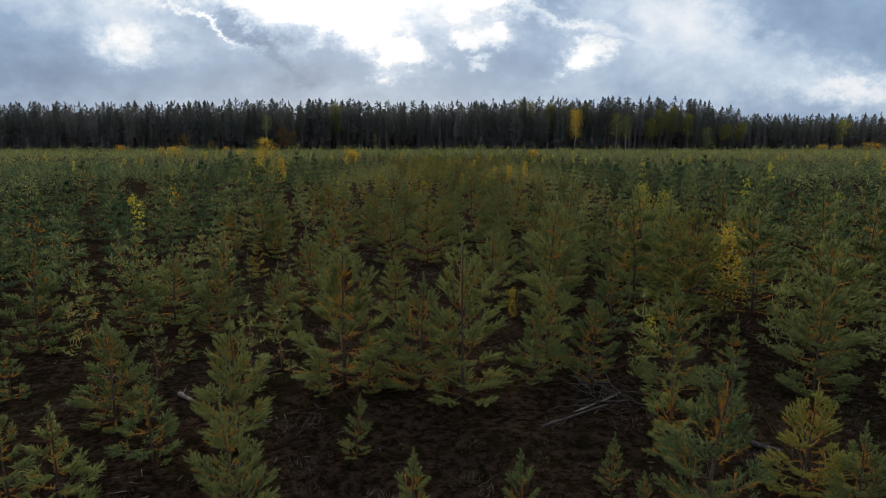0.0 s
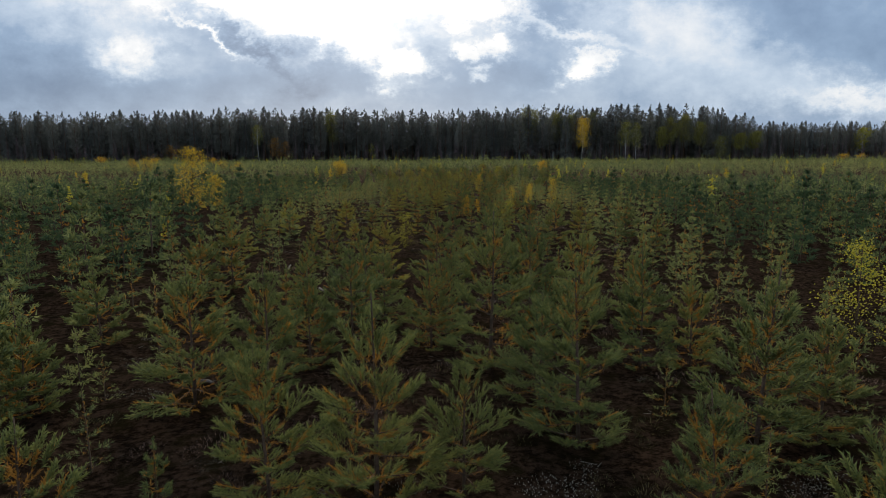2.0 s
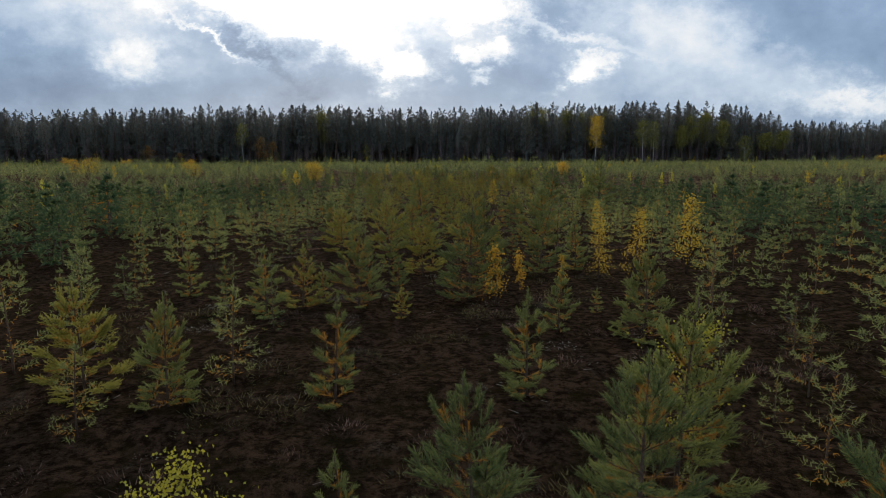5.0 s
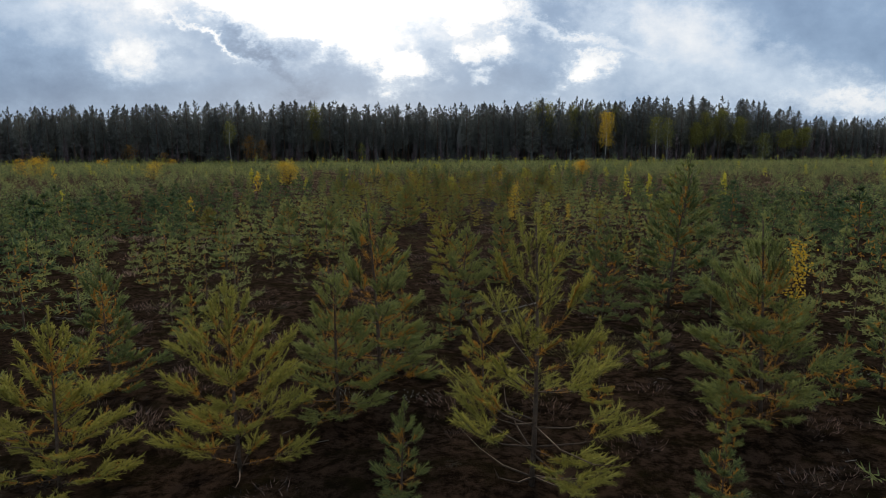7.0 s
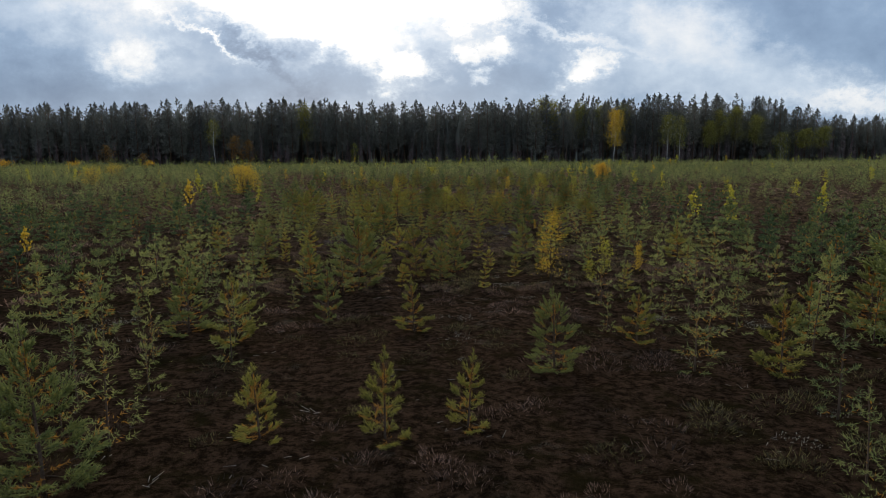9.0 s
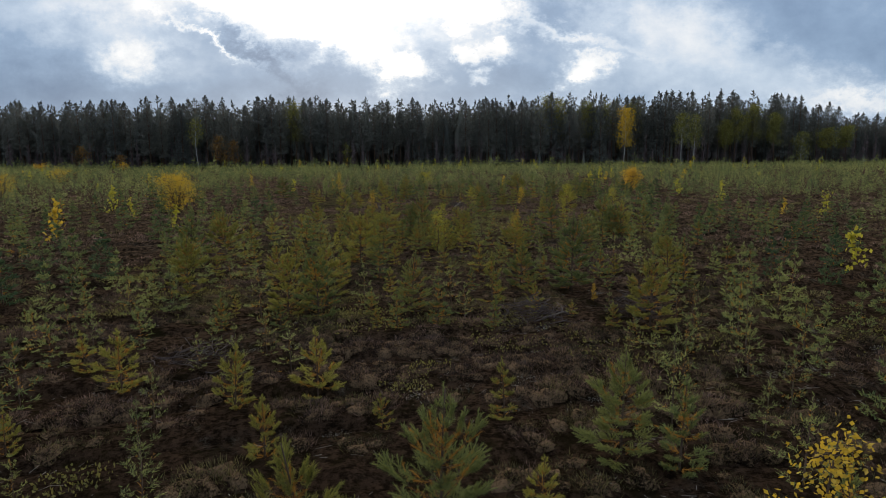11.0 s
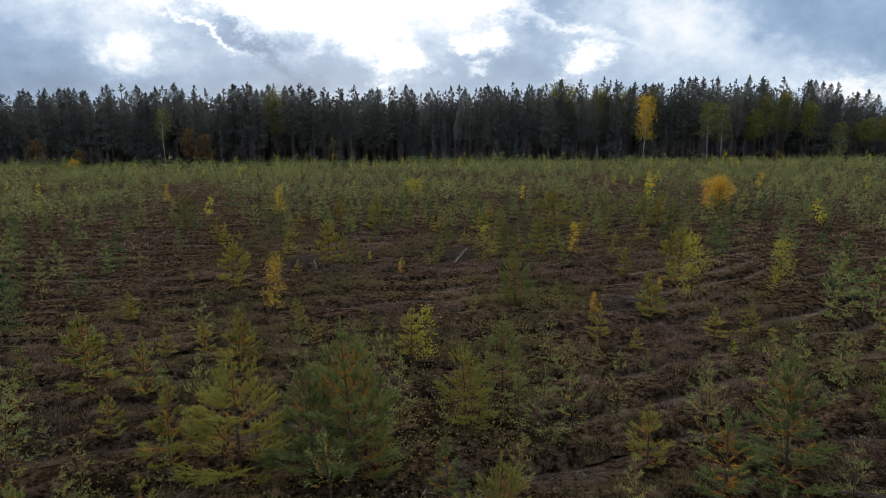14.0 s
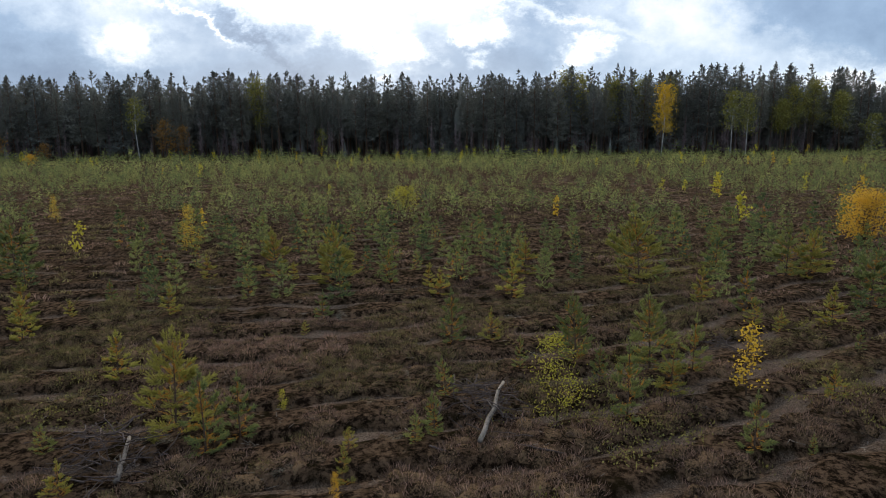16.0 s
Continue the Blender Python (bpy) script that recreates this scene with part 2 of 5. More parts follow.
# ---- mesh tools ----
def tri_mesh(name, verts, tris, mats, index=None, tint=None, smooth=False):
    me = bpy.data.meshes.new(name)
    verts, tris = np.asarray(verts, np.float32), np.asarray(tris, np.int32)
    me.vertices.add(len(verts))
    me.vertices.foreach_set("co", verts.ravel())
    me.loops.add(tris.size)
    me.loops.foreach_set("vertex_index", tris.ravel())
    me.polygons.add(len(tris))
    me.polygons.foreach_set("loop_start", np.arange(0, tris.size, 3, dtype=np.int32))
    for m in mats:
        me.materials.append(m)
    if index is not None:
        me.polygons.foreach_set("material_index", np.asarray(index, np.int32))
    if smooth:
        me.polygons.foreach_set("use_smooth", np.ones(len(tris), bool))
    if tint is not None:
        me.attributes.new("tint", "FLOAT", "POINT").data.foreach_set("value", np.asarray(tint, np.float32))
    me.update()
    me.validate()
    return me


class Soup:
    """Grows a mesh of triangles."""

    def __init__(self):
        self.v, self.f, self.n = [], [], 0

    def add(self, v, f):
        self.v.append(np.asarray(v, float))
        self.f.append(np.asarray(f, int) + self.n)
        self.n += len(v)

    def done(self):
        if not self.v:
            return np.zeros((0, 3)), np.zeros((0, 3), int)
        return np.concatenate(self.v), np.concatenate(self.f)

    def tube(self, pts, radii, sides=5):
        pts = [Vector(p) for p in pts]
        rings = []
        for i, p in enumerate(pts):
            d = (pts[min(i + 1, len(pts) - 1)] - pts[max(i - 1, 0)]).normalized()
            a = d.orthogonal().normalized()
            b = d.cross(a)
            rings += [p + (a * math.cos(t) + b * math.sin(t)) * radii[i] for t in (2 * math.pi * j / sides for j in range(sides))]
        f = []
        for i in range(len(pts) - 1):
            for j in range(sides):
                q = i * sides
                n = (j + 1) % sides
                f += [(q + j, q + n, q + sides + n), (q + j, q + sides + n, q + sides + j)]
        last = (len(pts) - 1) * sides
        f += [(last, last + j, last + j + 1) for j in range(1, sides - 1)] + [(0, j + 1, j) for j in range(1, sides - 1)]
        self.add([tuple(p) for p in rings], f)

    def spindle(self, a, way, length, radius, sides, rng):
        """The dense middle of a needled shoot: swollen, with a blunt tip."""
        p = np.cross(way, rng.normal(size=3))
        p /= np.linalg.norm(p) + 1e-9
        q = np.cross(way, p)
        t = np.arange(sides) * 2 * math.pi / sides
        ring = np.cos(t)[:, None] * p + np.sin(t)[:, None] * q
        v = np.concatenate([a + way * (length * u) + ring * (radius * r * rng.uniform(0.75, 1.25, (sides, 1))) for u, r in ((0.0, 0.45), (0.5, 1.0), (0.92, 0.8))] + [(a + way * (length + radius))[None]])
        j = np.arange(sides)
        n = (j + 1) % sides
        f = [np.stack([j + o, n + o, n + o + sides], 1) for o in (0, sides)] + [np.stack([j + o, n + o + sides, j + o + sides], 1) for o in (0, sides)]
        f.append(np.stack([j + 2 * sides, n + 2 * sides, np.full(sides, 3 * sides)], 1))
        self.add(v, np.concatenate(f))

    def blades(self, base, way, length, width, rng, leaf=False):
        """Thin needles from base along way; leaf: small rhombic leaves."""
        base, way = np.asarray(base, float), np.asarray(way, float)
        n = len(base)
        if not n:
            return
        way = way / np.linalg.norm(way, axis=1, keepdims=True)
        side = np.cross(way, rng.normal(size=(n, 3)))
        side /= np.linalg.norm(side, axis=1, keepdims=True) + 1e-9
        length, width = np.broadcast_to(length, n)[:, None], np.broadcast_to(width, n)[:, None]
        if leaf:
            mid = base + way * length * 0.5
            v = np.stack([base, mid + side * width / 2, base + way * length, mid - side * width / 2], 1).reshape(-1, 3)
            i = np.arange(n)[:, None] * 4
            f = np.concatenate([i + [0, 1, 2], i + [0, 2, 3]])
        else:
            v = np.stack([base - side * width / 2, base + side * width / 2, base + way * length], 1).reshape(-1, 3)
            f = np.arange(n * 3).reshape(-1, 3)
        self.add(v, f)


def unit(az, el):
    return np.array((math.cos(az) * math.cos(el), math.sin(az) * math.cos(el), math.sin(el)))


def pine_geometry(rng, h, whorls, reach, density, size, width, old=0.0, bare=0.0, per=5, wood_sides=(6, 3), core=0.0, laterals=4, splay=1.0):
    """A young pine: whorls of rising boughs, each with side shoots like bottle brushes. Returns wood, green and old needles.
    density: needles on a metre of shoot."""
    wood, green, brown = Soup(), Soup(), Soup()
    lean = rng.normal(0, 0.02, 2)
    axis = lambda z: np.array((lean[0] * z * z, lean[1] * z * z, z))
    wood.tube([axis(z) for z in np.linspace(-0.06, h * 0.97, 6)], [0.0105 * h * (1 - 0.85 * i / 5) + 0.003 for i in range(6)], wood_sides[0])

    def shoot(soup, a, way, length, thick=1.0):
        way = way / np.linalg.norm(way)
        count = max(3, int(density * length * thick))
        if core:
            soup.spindle(a, way, length * 0.96, core * rng.uniform(0.8, 1.2), 3, rng)
        s = rng.uniform(0.0, 1.0, count)
        radial = np.cross(way, rng.normal(size=(count, 3)))
        radial /= np.linalg.norm(radial, axis=1, keepdims=True) + 1e-9
        angle = splay * (1.25 - 0.75 * s) * rng.uniform(0.7, 1.2, count)
        soup.blades(a + way * (s * length)[:, None], way * np.cos(angle)[:, None] + radial * np.sin(angle)[:, None], size * rng.uniform(0.75, 1.2, count), width, rng)

    leader = h * rng.uniform(0.12, 0.18)
    shoot(green, axis(h - leader), np.array((0, 0, 1.0)), leader, 1.6)
    heights = (h - leader) * (1 - np.arange(whorls) / (whorls - 1) * 0.95)
    for k, z in enumerate(heights):
        length = reach * h * (0.22 + 0.9 * (1 - math.exp(-k / 3.0))) * (0.8 if k == whorls - 1 else 1)
        el0 = radians(56 - 53 * min(1, k / max(3, whorls - 2)))
        if 1 <= k <= 3:
            shoot(brown if old and rng.random() < old + 0.2 else green, axis(z), np.array((0, 0, 1.0)), heights[k - 1] - z, 1.2)
        turn = rng.uniform(0, 6.28)
        whorl_size = rng.uniform(0.85, 1.12)
        for b in range(per + rng.integers(-1, 2)):
            az = turn + b * 2 * math.pi / per + rng.normal(0, 0.2)
            el = el0 + rng.normal(0, 0.11)
            ln = length * whorl_size * rng.uniform(0.7, 1.15)
            root = axis(z + rng.normal(0, 0.012 * h))
            d0, d1, d2 = unit(az, el), unit(az + rng.normal(0, 0.12), min(el + 0.2, 1.25)), unit(az + rng.normal(0, 0.18), min(el + 0.5, 1.3))
            p1 = root + d0 * ln * 0.36
            p2 = p1 + d1 * ln * 0.34
            tip = p2 + d2 * ln * 0.3
            if wood_sides[1]:
                thick = 0.0034 * h * (0.5 + 0.1 * k)
                wood.tube((root, p1, p2, tip), (thick, thick * 0.8, thick * 0.55, 0.0014), wood_sides[1])
            if rng.random() < bare * (k / whorls) ** 1.5:
                continue
            shoot(green, p2 - d1 * ln * 0.05, d2, ln * 0.34)
            if k:
                shoot(green, p1 + d1 * ln * 0.06, d1, ln * 0.3, 0.9)
                inner = old and rng.random() < old * min(1, 0.3 + 0.22 * k)
                if inner or rng.random() < 0.55 - 0.4 * bare:
                    shoot(brown if inner else green, root + d0 * ln * 0.1, d0, ln * 0.3, 0.9)
            nodes = 0 if not laterals else int(np.clip(ln / (0.05 * h), 1, min(laterals, k + 1)))
            for j in range(nodes):
                s = 0.34 + 0.46 * (j + 0.5) / nodes + rng.uniform(-0.05, 0.05)
                start = p1 + d1 * ln * (s - 0.36) if s < 0.7 else p2 + d2 * ln * (s - 0.7)
                for sgn in (-1, 1, 0)[:2 if rng.random() < 0.6 else 3]:
                    if rng.random() < bare * 0.35:
                        continue
                    way = unit(az + sgn * rng.uniform(0.55, 1.05), min(1.25, el + rng.uniform(0.05, 0.5) + (0.45 if sgn == 0 else 0)))
                    out = ln * (0.46 * (1.08 - s) + 0.08) * rng.uniform(0.8, 1.15) * (0.6 if sgn == 0 else 1)
                    soup = brown if old and j == 0 and k > 1 and rng.random() < old * 0.45 else green
                    if wood_sides[1] and out > 0.12:
                        wood.tube((start, start + way * out * 0.8), (0.0035, 0.0015), 3)
                    shoot(soup, start + way * out * 0.2, way, out * 0.8)
                    if out > 0.1 * h and k > 2:
                        for turn_off in (-0.7, 0.7):
                            shoot(green, start + way * out * 0.5, unit(az + sgn * 0.8 + turn_off, min(1.2, el + rng.uniform(0.1, 0.5))), out * 0.42)
    return wood.done(), green.done(), brown.done()


def leafy_geometry(rng, h, width, leaves, leaf, low=0.12, stems=1, round_top=False, side_stems=14):
    """A birch or willow: slender stems, rising twigs and many small leaves. Returns wood and leaves."""
    wood, green = Soup(), Soup()
    centres = []
    for s in range(stems):
        az = rng.uniform(0, 6.28)
        out = (0 if stems == 1 else width * 0.33) * rng.uniform(0.3, 1)
        top = np.array((math.cos(az) * out, math.sin(az) * out, h * (0.97 if stems == 1 else rng.uniform(0.62, 0.9))))
        foot = top * (0.10, 0.10, 0) - (0, 0, 0.05)
        mid = foot * 0.5 + top * 0.5 + np.array((*rng.normal(0, 0.02 * h, 2), 0))
        wood.tube((foot, mid, top), (0.011 * h, 0.007 * h, 0.0025 * h ** 0.5), 5)
        for i in range(max(3, side_stems // stems)):
            f = low + (1 - low) * (i + rng.random()) / max(3, side_stems // stems)
            p = foot + (mid - foot) * min(1, f * 2) if f < 0.5 else mid + (top - mid) * (f * 2 - 1)
            prof = math.sin(math.pi * min(1, (f - low) / (1 - low) * 0.85 + 0.15)) ** 0.6 if round_top else (1.05 - f) ** 0.75
            ln = width * 0.5 * max(0.15, prof) * rng.uniform(0.6, 1.15) * (0.75 if stems > 1 else 1)
            way = unit(rng.uniform(0, 6.28), rng.uniform(0.25, 0.95))
            end = p + way * ln
            wood.tube((p, end), (0.004 * h, 0.0015 * h), 3)
            centres += [(p + (end - p) * q, ln) for q in (0.5, 0.8, 1.0)]
        centres.append((top, width * 0.12))
    pick = rng.integers(0, len(centres), leaves)
    base = np.array([centres[i][0] for i in pick]) + rng.normal(size=(leaves, 3)) * np.array([max(0.05 * h, centres[i][1] * 0.28) for i in pick])[:, None] * (1, 1, 0.8)
    base[:, 2] = np.maximum(base[:, 2], h * low * 0.6)
    green.blades(base, rng.normal(size=(leaves, 3)) + (0, 0, -0.3), leaf * rng.uniform(0.7, 1.25, leaves), leaf * 0.75, rng, leaf=True)
    return wood.done(), green.done()


def tall_conifer(rng, h, crown_from, spread, blades, spruce, big=1.0, heart=0.0):
    """A grown pine or spruce with a dense, uneven crown of drooping or rising boughs. Returns wood and crown."""
    wood, green = Soup(), Soup()
    wood.tube([(0, 0, -0.3), (rng.normal(0, 0.1), rng.normal(0, 0.1), h * 0.5), (rng.normal(0, 0.12), rng.normal(0, 0.12), h * 0.97)], (0.17, 0.11, 0.025), 6)

    def outline(f):
        if spruce:
            return (1 - f) ** 0.8 * 0.95 + 0.05
        return min(1, 0.6 + 1.2 * f) * min(1, (1 - f) * 2.2 + 0.02) ** 0.85

    if heart:
        rings = 6
        hull = [(math.cos(a) * spread * heart * outline(0.2 + 0.8 * i / rings) * rng.uniform(0.5, 1.4), math.sin(a) * spread * heart * outline(0.2 + 0.8 * i / rings) * rng.uniform(0.5, 1.4), h * (crown_from + (0.78 - crown_from) * i / (rings - 1)) + rng.normal(0, 0.3))
                for i in range(rings) for a in np.arange(7) * 0.8976]
        around = [(i * 7 + j, i * 7 + (j + 1) % 7) for i in range(rings - 1) for j in range(7)]
        green.add(hull, [f for a, b in around for f in ((a, b, b + 7), (a, b + 7, a + 7))])
    n = 16 if blades > 1000 else 8
    boughs = max(14, blades // n)
    lumps = rng.uniform(0.45, 1.35, (16, 5))
    for i in range(boughs):
        f = ((i + rng.random()) / boughs) ** 0.92
        az = rng.uniform(0, 6.283)
        z = h * (crown_from + (0.95 - crown_from) * f)
        ln = spread * outline(f) * lumps[int(f * 15.99), int(az / 6.284 * 5)] * rng.uniform(0.8, 1.15) + 0.12
        el = (-0.2 if spruce else 0.0) + 0.7 * f + rng.normal(0, 0.15)
        d = unit(az, el)
        root = np.array((0, 0, z - math.sin(el) * ln * 0.5))
        if i % 3 == 0:
            wood.tube((root, root + d * ln * 0.8), (0.035, 0.01), 3)
        s = rng.uniform(0.25, 1.0, n) ** 0.7
        base = root + d * (s * ln)[:, None] + rng.normal(0, 0.06 + 0.1 * ln, (n, 3)) * (1, 1, 0.4)
        way = d * 0.9 + rng.normal(0, 0.5, (n, 3)) + (0, 0, -0.15 if spruce else 0.3)
        thin = 1.15 - 0.6 * f
        green.blades(base, way, rng.uniform(0.45, 0.95, n) * big * thin, rng.uniform(0.2, 0.38, n) * big * thin, rng)
    tips = 7
    green.blades(np.stack([np.zeros(tips), np.zeros(tips), h * rng.uniform(0.92, 0.97, tips)], 1), np.stack([rng.normal(0, 0.5, tips), rng.normal(0, 0.5, tips), np.ones(tips)], 1), h * 0.03, 0.3, rng)
    return wood.done(), green.done()


def part(name, geometry, mat, parent, label="", smooth=False):
    ob = new(name, tri_mesh(name, *geometry, [mat], smooth=smooth))
    ob.parent = parent
    return tagged(ob, label=label)


# ---- ground ----
def lines(spans):
    """Grid lines whose step changes from span to span."""
    out = []
    for a, b, step in spans:
        out += list(np.arange(a, b - 1e-6, step))
    return np.array(out + [spans[-1][1]])


gx = lines([(-2400, -400, 250), (-400, -100, 30), (-100, -40, 5), (-40, -12, 1.0), (-12, 15, 0.26), (15, 42, 1.0), (42, 100, 5), (100, 400, 30), (400, 2400, 250)])
gy = lines([(-1200, -200, 200), (-200, -20, 20), (-20, 2, 2), (2, 76, 0.4), (76, 100, 0.17), (100, 128, 0.12), (128, 150, 0.2), (150, 180, 0.6), (180, 320, 4), (320, 600, 35), (600, 3000, 300)])
X, Y = np.meshgrid(gx, gy)
Z = relief(X, Y)
nx = len(gx)
cell = (np.arange(len(gy) - 1)[:, None] * nx + np.arange(nx - 1)[None, :]).ravel()
tris = np.concatenate([np.stack([cell, cell + 1, cell + nx + 1], 1), np.stack([cell, cell + nx + 1, cell + nx], 1)])
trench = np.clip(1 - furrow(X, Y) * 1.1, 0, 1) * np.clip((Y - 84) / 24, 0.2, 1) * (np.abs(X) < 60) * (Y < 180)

m, k = material("heath_ground")
pos = k.node("ShaderNodeTexCoord").outputs["Object"]
tint = k.node("ShaderNodeAttribute")
tint.attribute_name = "tint"
open_soil = k.node("ShaderNodeAttribute")
open_soil.attribute_name = "open_soil"
fine_n, mid_n, big_n, grit = k.noise(pos, 7.0, 10.0, 0.78), k.noise(pos, 1.7, 6.0, 0.65), k.noise(pos, 0.22, 3.0, 0.5), k.noise(pos, 45.0, 4.0, 0.7)
# mossy plantation soil, darkened with the shade of its dense pines
mossy_shade = k.mix(k.ramp(fine_n, 0.40, 0.62), (0.012, 0.008, 0.0055, 1), (0.066, 0.042, 0.028, 1))
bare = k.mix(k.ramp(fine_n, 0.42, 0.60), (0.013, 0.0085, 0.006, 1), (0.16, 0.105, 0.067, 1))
soil = k.mix(open_soil.outputs["Fac"], mossy_shade, bare)
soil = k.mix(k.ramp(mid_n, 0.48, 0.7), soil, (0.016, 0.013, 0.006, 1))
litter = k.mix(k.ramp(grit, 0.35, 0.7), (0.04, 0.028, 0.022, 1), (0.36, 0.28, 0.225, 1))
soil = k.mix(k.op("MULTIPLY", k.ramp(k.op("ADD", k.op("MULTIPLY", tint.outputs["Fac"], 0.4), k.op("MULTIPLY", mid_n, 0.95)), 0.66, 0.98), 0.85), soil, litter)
lichen = k.op("MULTIPLY", k.ramp(k.noise(pos, 0.9, 7.0, 0.72), 0.59, 0.70), k.ramp(grit, 0.47, 0.53))
soil = k.mix(k.op("MULTIPLY", k.op("MULTIPLY", lichen, 0.75), k.op("ADD", k.op("MULTIPLY", open_soil.outputs["Fac"], 0.75), 0.25)), soil, (0.32, 0.29, 0.23, 1))
soil = k.mix(k.op("MULTIPLY", k.ramp(big_n, 0.5, 0.75), 0.15), soil, (0.06, 0.032, 0.02, 1))
p = k.node("ShaderNodeBsdfPrincipled")
k.put(p.inputs["Base Color"], soil)
p.inputs["Roughness"].default_value = 0.95
p.inputs["Specular IOR Level"].default_value = 0.0
bump = k.node("ShaderNodeBump")
bump.inputs["Strength"].default_value, bump.inputs["Distance"].default_value = 1.0, 0.16
k.put(bump.inputs["Height"], k.op("ADD", fine_n, k.op("MULTIPLY", grit, 0.4)))
k.put(p.inputs["Normal"], bump.outputs[0])
k.put(k.node("ShaderNodeOutputMaterial").inputs[0], p.outputs[0])
GROUND = m
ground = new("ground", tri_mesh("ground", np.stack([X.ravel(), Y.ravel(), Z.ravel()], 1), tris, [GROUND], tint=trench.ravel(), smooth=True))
# 0 under the dense pines, whose shade the soil colour carries
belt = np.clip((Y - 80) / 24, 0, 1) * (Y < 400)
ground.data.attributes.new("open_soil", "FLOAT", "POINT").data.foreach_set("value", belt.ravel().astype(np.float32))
tagged(ground, "ploughed heath soil with dark furrows, litter and pale lichen", "ground", kind="structure")


# ---- saplings that stand near the way ----
def pine_thing(rng, big, style, close):
    h, whorls = (2.2, 9) if big else (1.0, 6)
    kw = {"p": dict(reach=0.35, old=0.65), "o": dict(reach=0.38, old=1.3), "y": dict(reach=0.42, old=0.85, bare=0.2), "d": dict(reach=0.46, old=0.5, bare=0.9)}[style]
    density, size, width, core = ((250, 0.052, 0.0064, 0.0065), (140, 0.055, 0.0108, 0.0085), (62, 0.064, 0.0195, 0.012), (340, 0.05, 0.0045, 0.006))[close]
    if not big:
        density, size, width, core = density * 1.35, size * 0.8, width * 0.8, core * 0.8
    wood, green, brown = pine_geometry(rng, h, whorls, density=density, size=size, width=width, laterals=5 if big else 3, wood_sides=((6, 3), (5, 3), (4, 3), (7, 4))[close], core=core, **kw)
    thing = new("young_pine" if big else "pine_seedling")
    part("trunk", wood, BARK, thing, smooth=True)
    part("crown", green, NEEDLE if style in "po" else NEEDLE_OLIVE, thing)
    if len(brown[0]):
        part("old_needles", brown, NEEDLE_OLD, thing, "orange-brown old needles")
    thing["height"] = h
    return thing


def birch_thing(rng, style, big):
    h = 2.0 if big else 0.9
    wide = {"b": 0.44, "g": 0.55, "r": 0.5}[style]
    wood, leaves = leafy_geometry(rng, h, h * wide, int(2300 * wide) if big else int(1000 * wide), 0.04 if big else 0.034, round_top=style == "g", side_stems=22)
    thing = new("young_birch")
    part("trunk", wood, BARK, thing, smooth=True)
    part("crown", leaves, {"b": LEAF_YELLOW, "g": LEAF_LIME, "r": LEAF_ORANGE}[style], thing)
    thing["height"] = h
    return thing


LABELS = {
    "p": ("young pine with dense blue-green needles on heath", "young pine"),
    "o": ("young pine with orange old needles round its stem", "young pine"),
    "y": ("young pine with open yellowish olive needles on heath", "young pine"),
    "d": ("sparse young pine with bare grey lower boughs", "young pine"),
    "b": ("slender young birch with bright yellow autumn leaves", "young birch"),
    "g": ("young birch with lime-yellow autumn leaves on heath", "young birch"),
    "r": ("small birch sapling with orange autumn leaves", "young birch"),
}
stock, standing = {}, []
grow = np.random.default_rng(5)
pick_one = random.Random(11)


def sapling(style, x, y, h):
    h = h * 1.05 + 0.06
    big = h > (1.35 if style in "pyod" else 1.3)
    away = max(abs(x - np.interp(y, (0, 25, 50, 80, 120), (0.1, 0.7, 0.6, 1.4, 1.5))), y - 119)
    close = 3 if away < 1.7 else 0 if away < 3.0 else 1 if away < 6.0 else 2
    key = (style, big, close, pick_one.randrange(3 if style in "pyo" else 2))
    m = Matrix.LocRotScale((x, y, gz(x, y) - 0.02), Euler((pick_one.gauss(0, 0.03), pick_one.gauss(0, 0.03), pick_one.uniform(0, 6.28))), None)
    if key not in stock:
        thing = pine_thing(grow, big, style, close) if style in "pyod" else birch_thing(grow, style, big)
        label, kind = LABELS[style]
        tagged(thing, label, kind, group="young pines on the heath" if style in "pyod" else "young birches on the heath")
        stock[key] = thing
        s = h / thing["height"]
        wide = s * pick_one.uniform(0.92, 1.12)
        thing.matrix_basis = m @ Matrix.Diagonal((wide, wide, s, 1))
    else:
        first = stock[key]
        s = h / first["height"]
        wide = s * pick_one.uniform(0.92, 1.12)
        copy_thing(first, m @ Matrix.Diagonal((wide / first.scale[0], wide / first.scale[1], s / first.scale[2], 1)))
    standing.append((x, y))


# the stretch 0 to 10 m
sapling("p", -1.91, 5.39, 1.38)
sapling("p", 2.78, 5.39, 1.92)
sapling("p", 4.26, 5.39, 1.24)
sapling("p", 0.91, 5.39, 1.01)
sapling("p", -0.18, 5.58, 0.88)
sapling("p", 2.25, 5.68, 0.6)
sapling("p", -4.05, 5.99, 1.16)
sapling("y", 4.2, 6.21, 1.29)
sapling("p", -4.79, 6.21, 1.09)
sapling("p", 2.06, 6.32, 0.69)
sapling("p", -3.56, 7.11, 1.15)
sapling("p", -0.99, 7.25, 0.76)
sapling("o", 3.06, 7.25, 1.1)
sapling("p", -2.61, 7.56, 1.7)
sapling("o", -4.56, 8.16, 1.48)
sapling("p", 0.45, 8.96, 2.4)
sapling("p", -1.81, 9.07, 0.68)
sapling("p", 3.7, 9.07, 1.84)
sapling("p", -6.66, 9.07, 0.94)
sapling("p", -1.04, 9.29, 0.97)
sapling("p", 6.09, 9.29, 2.05)
sapling("o", -1.48, 9.53, 2.38)
sapling("o", -0.23, 9.53, 1.84)
sapling("p", 1.63, 9.53, 1.28)
sapling("o", 2.61, 9.78, 1.44)
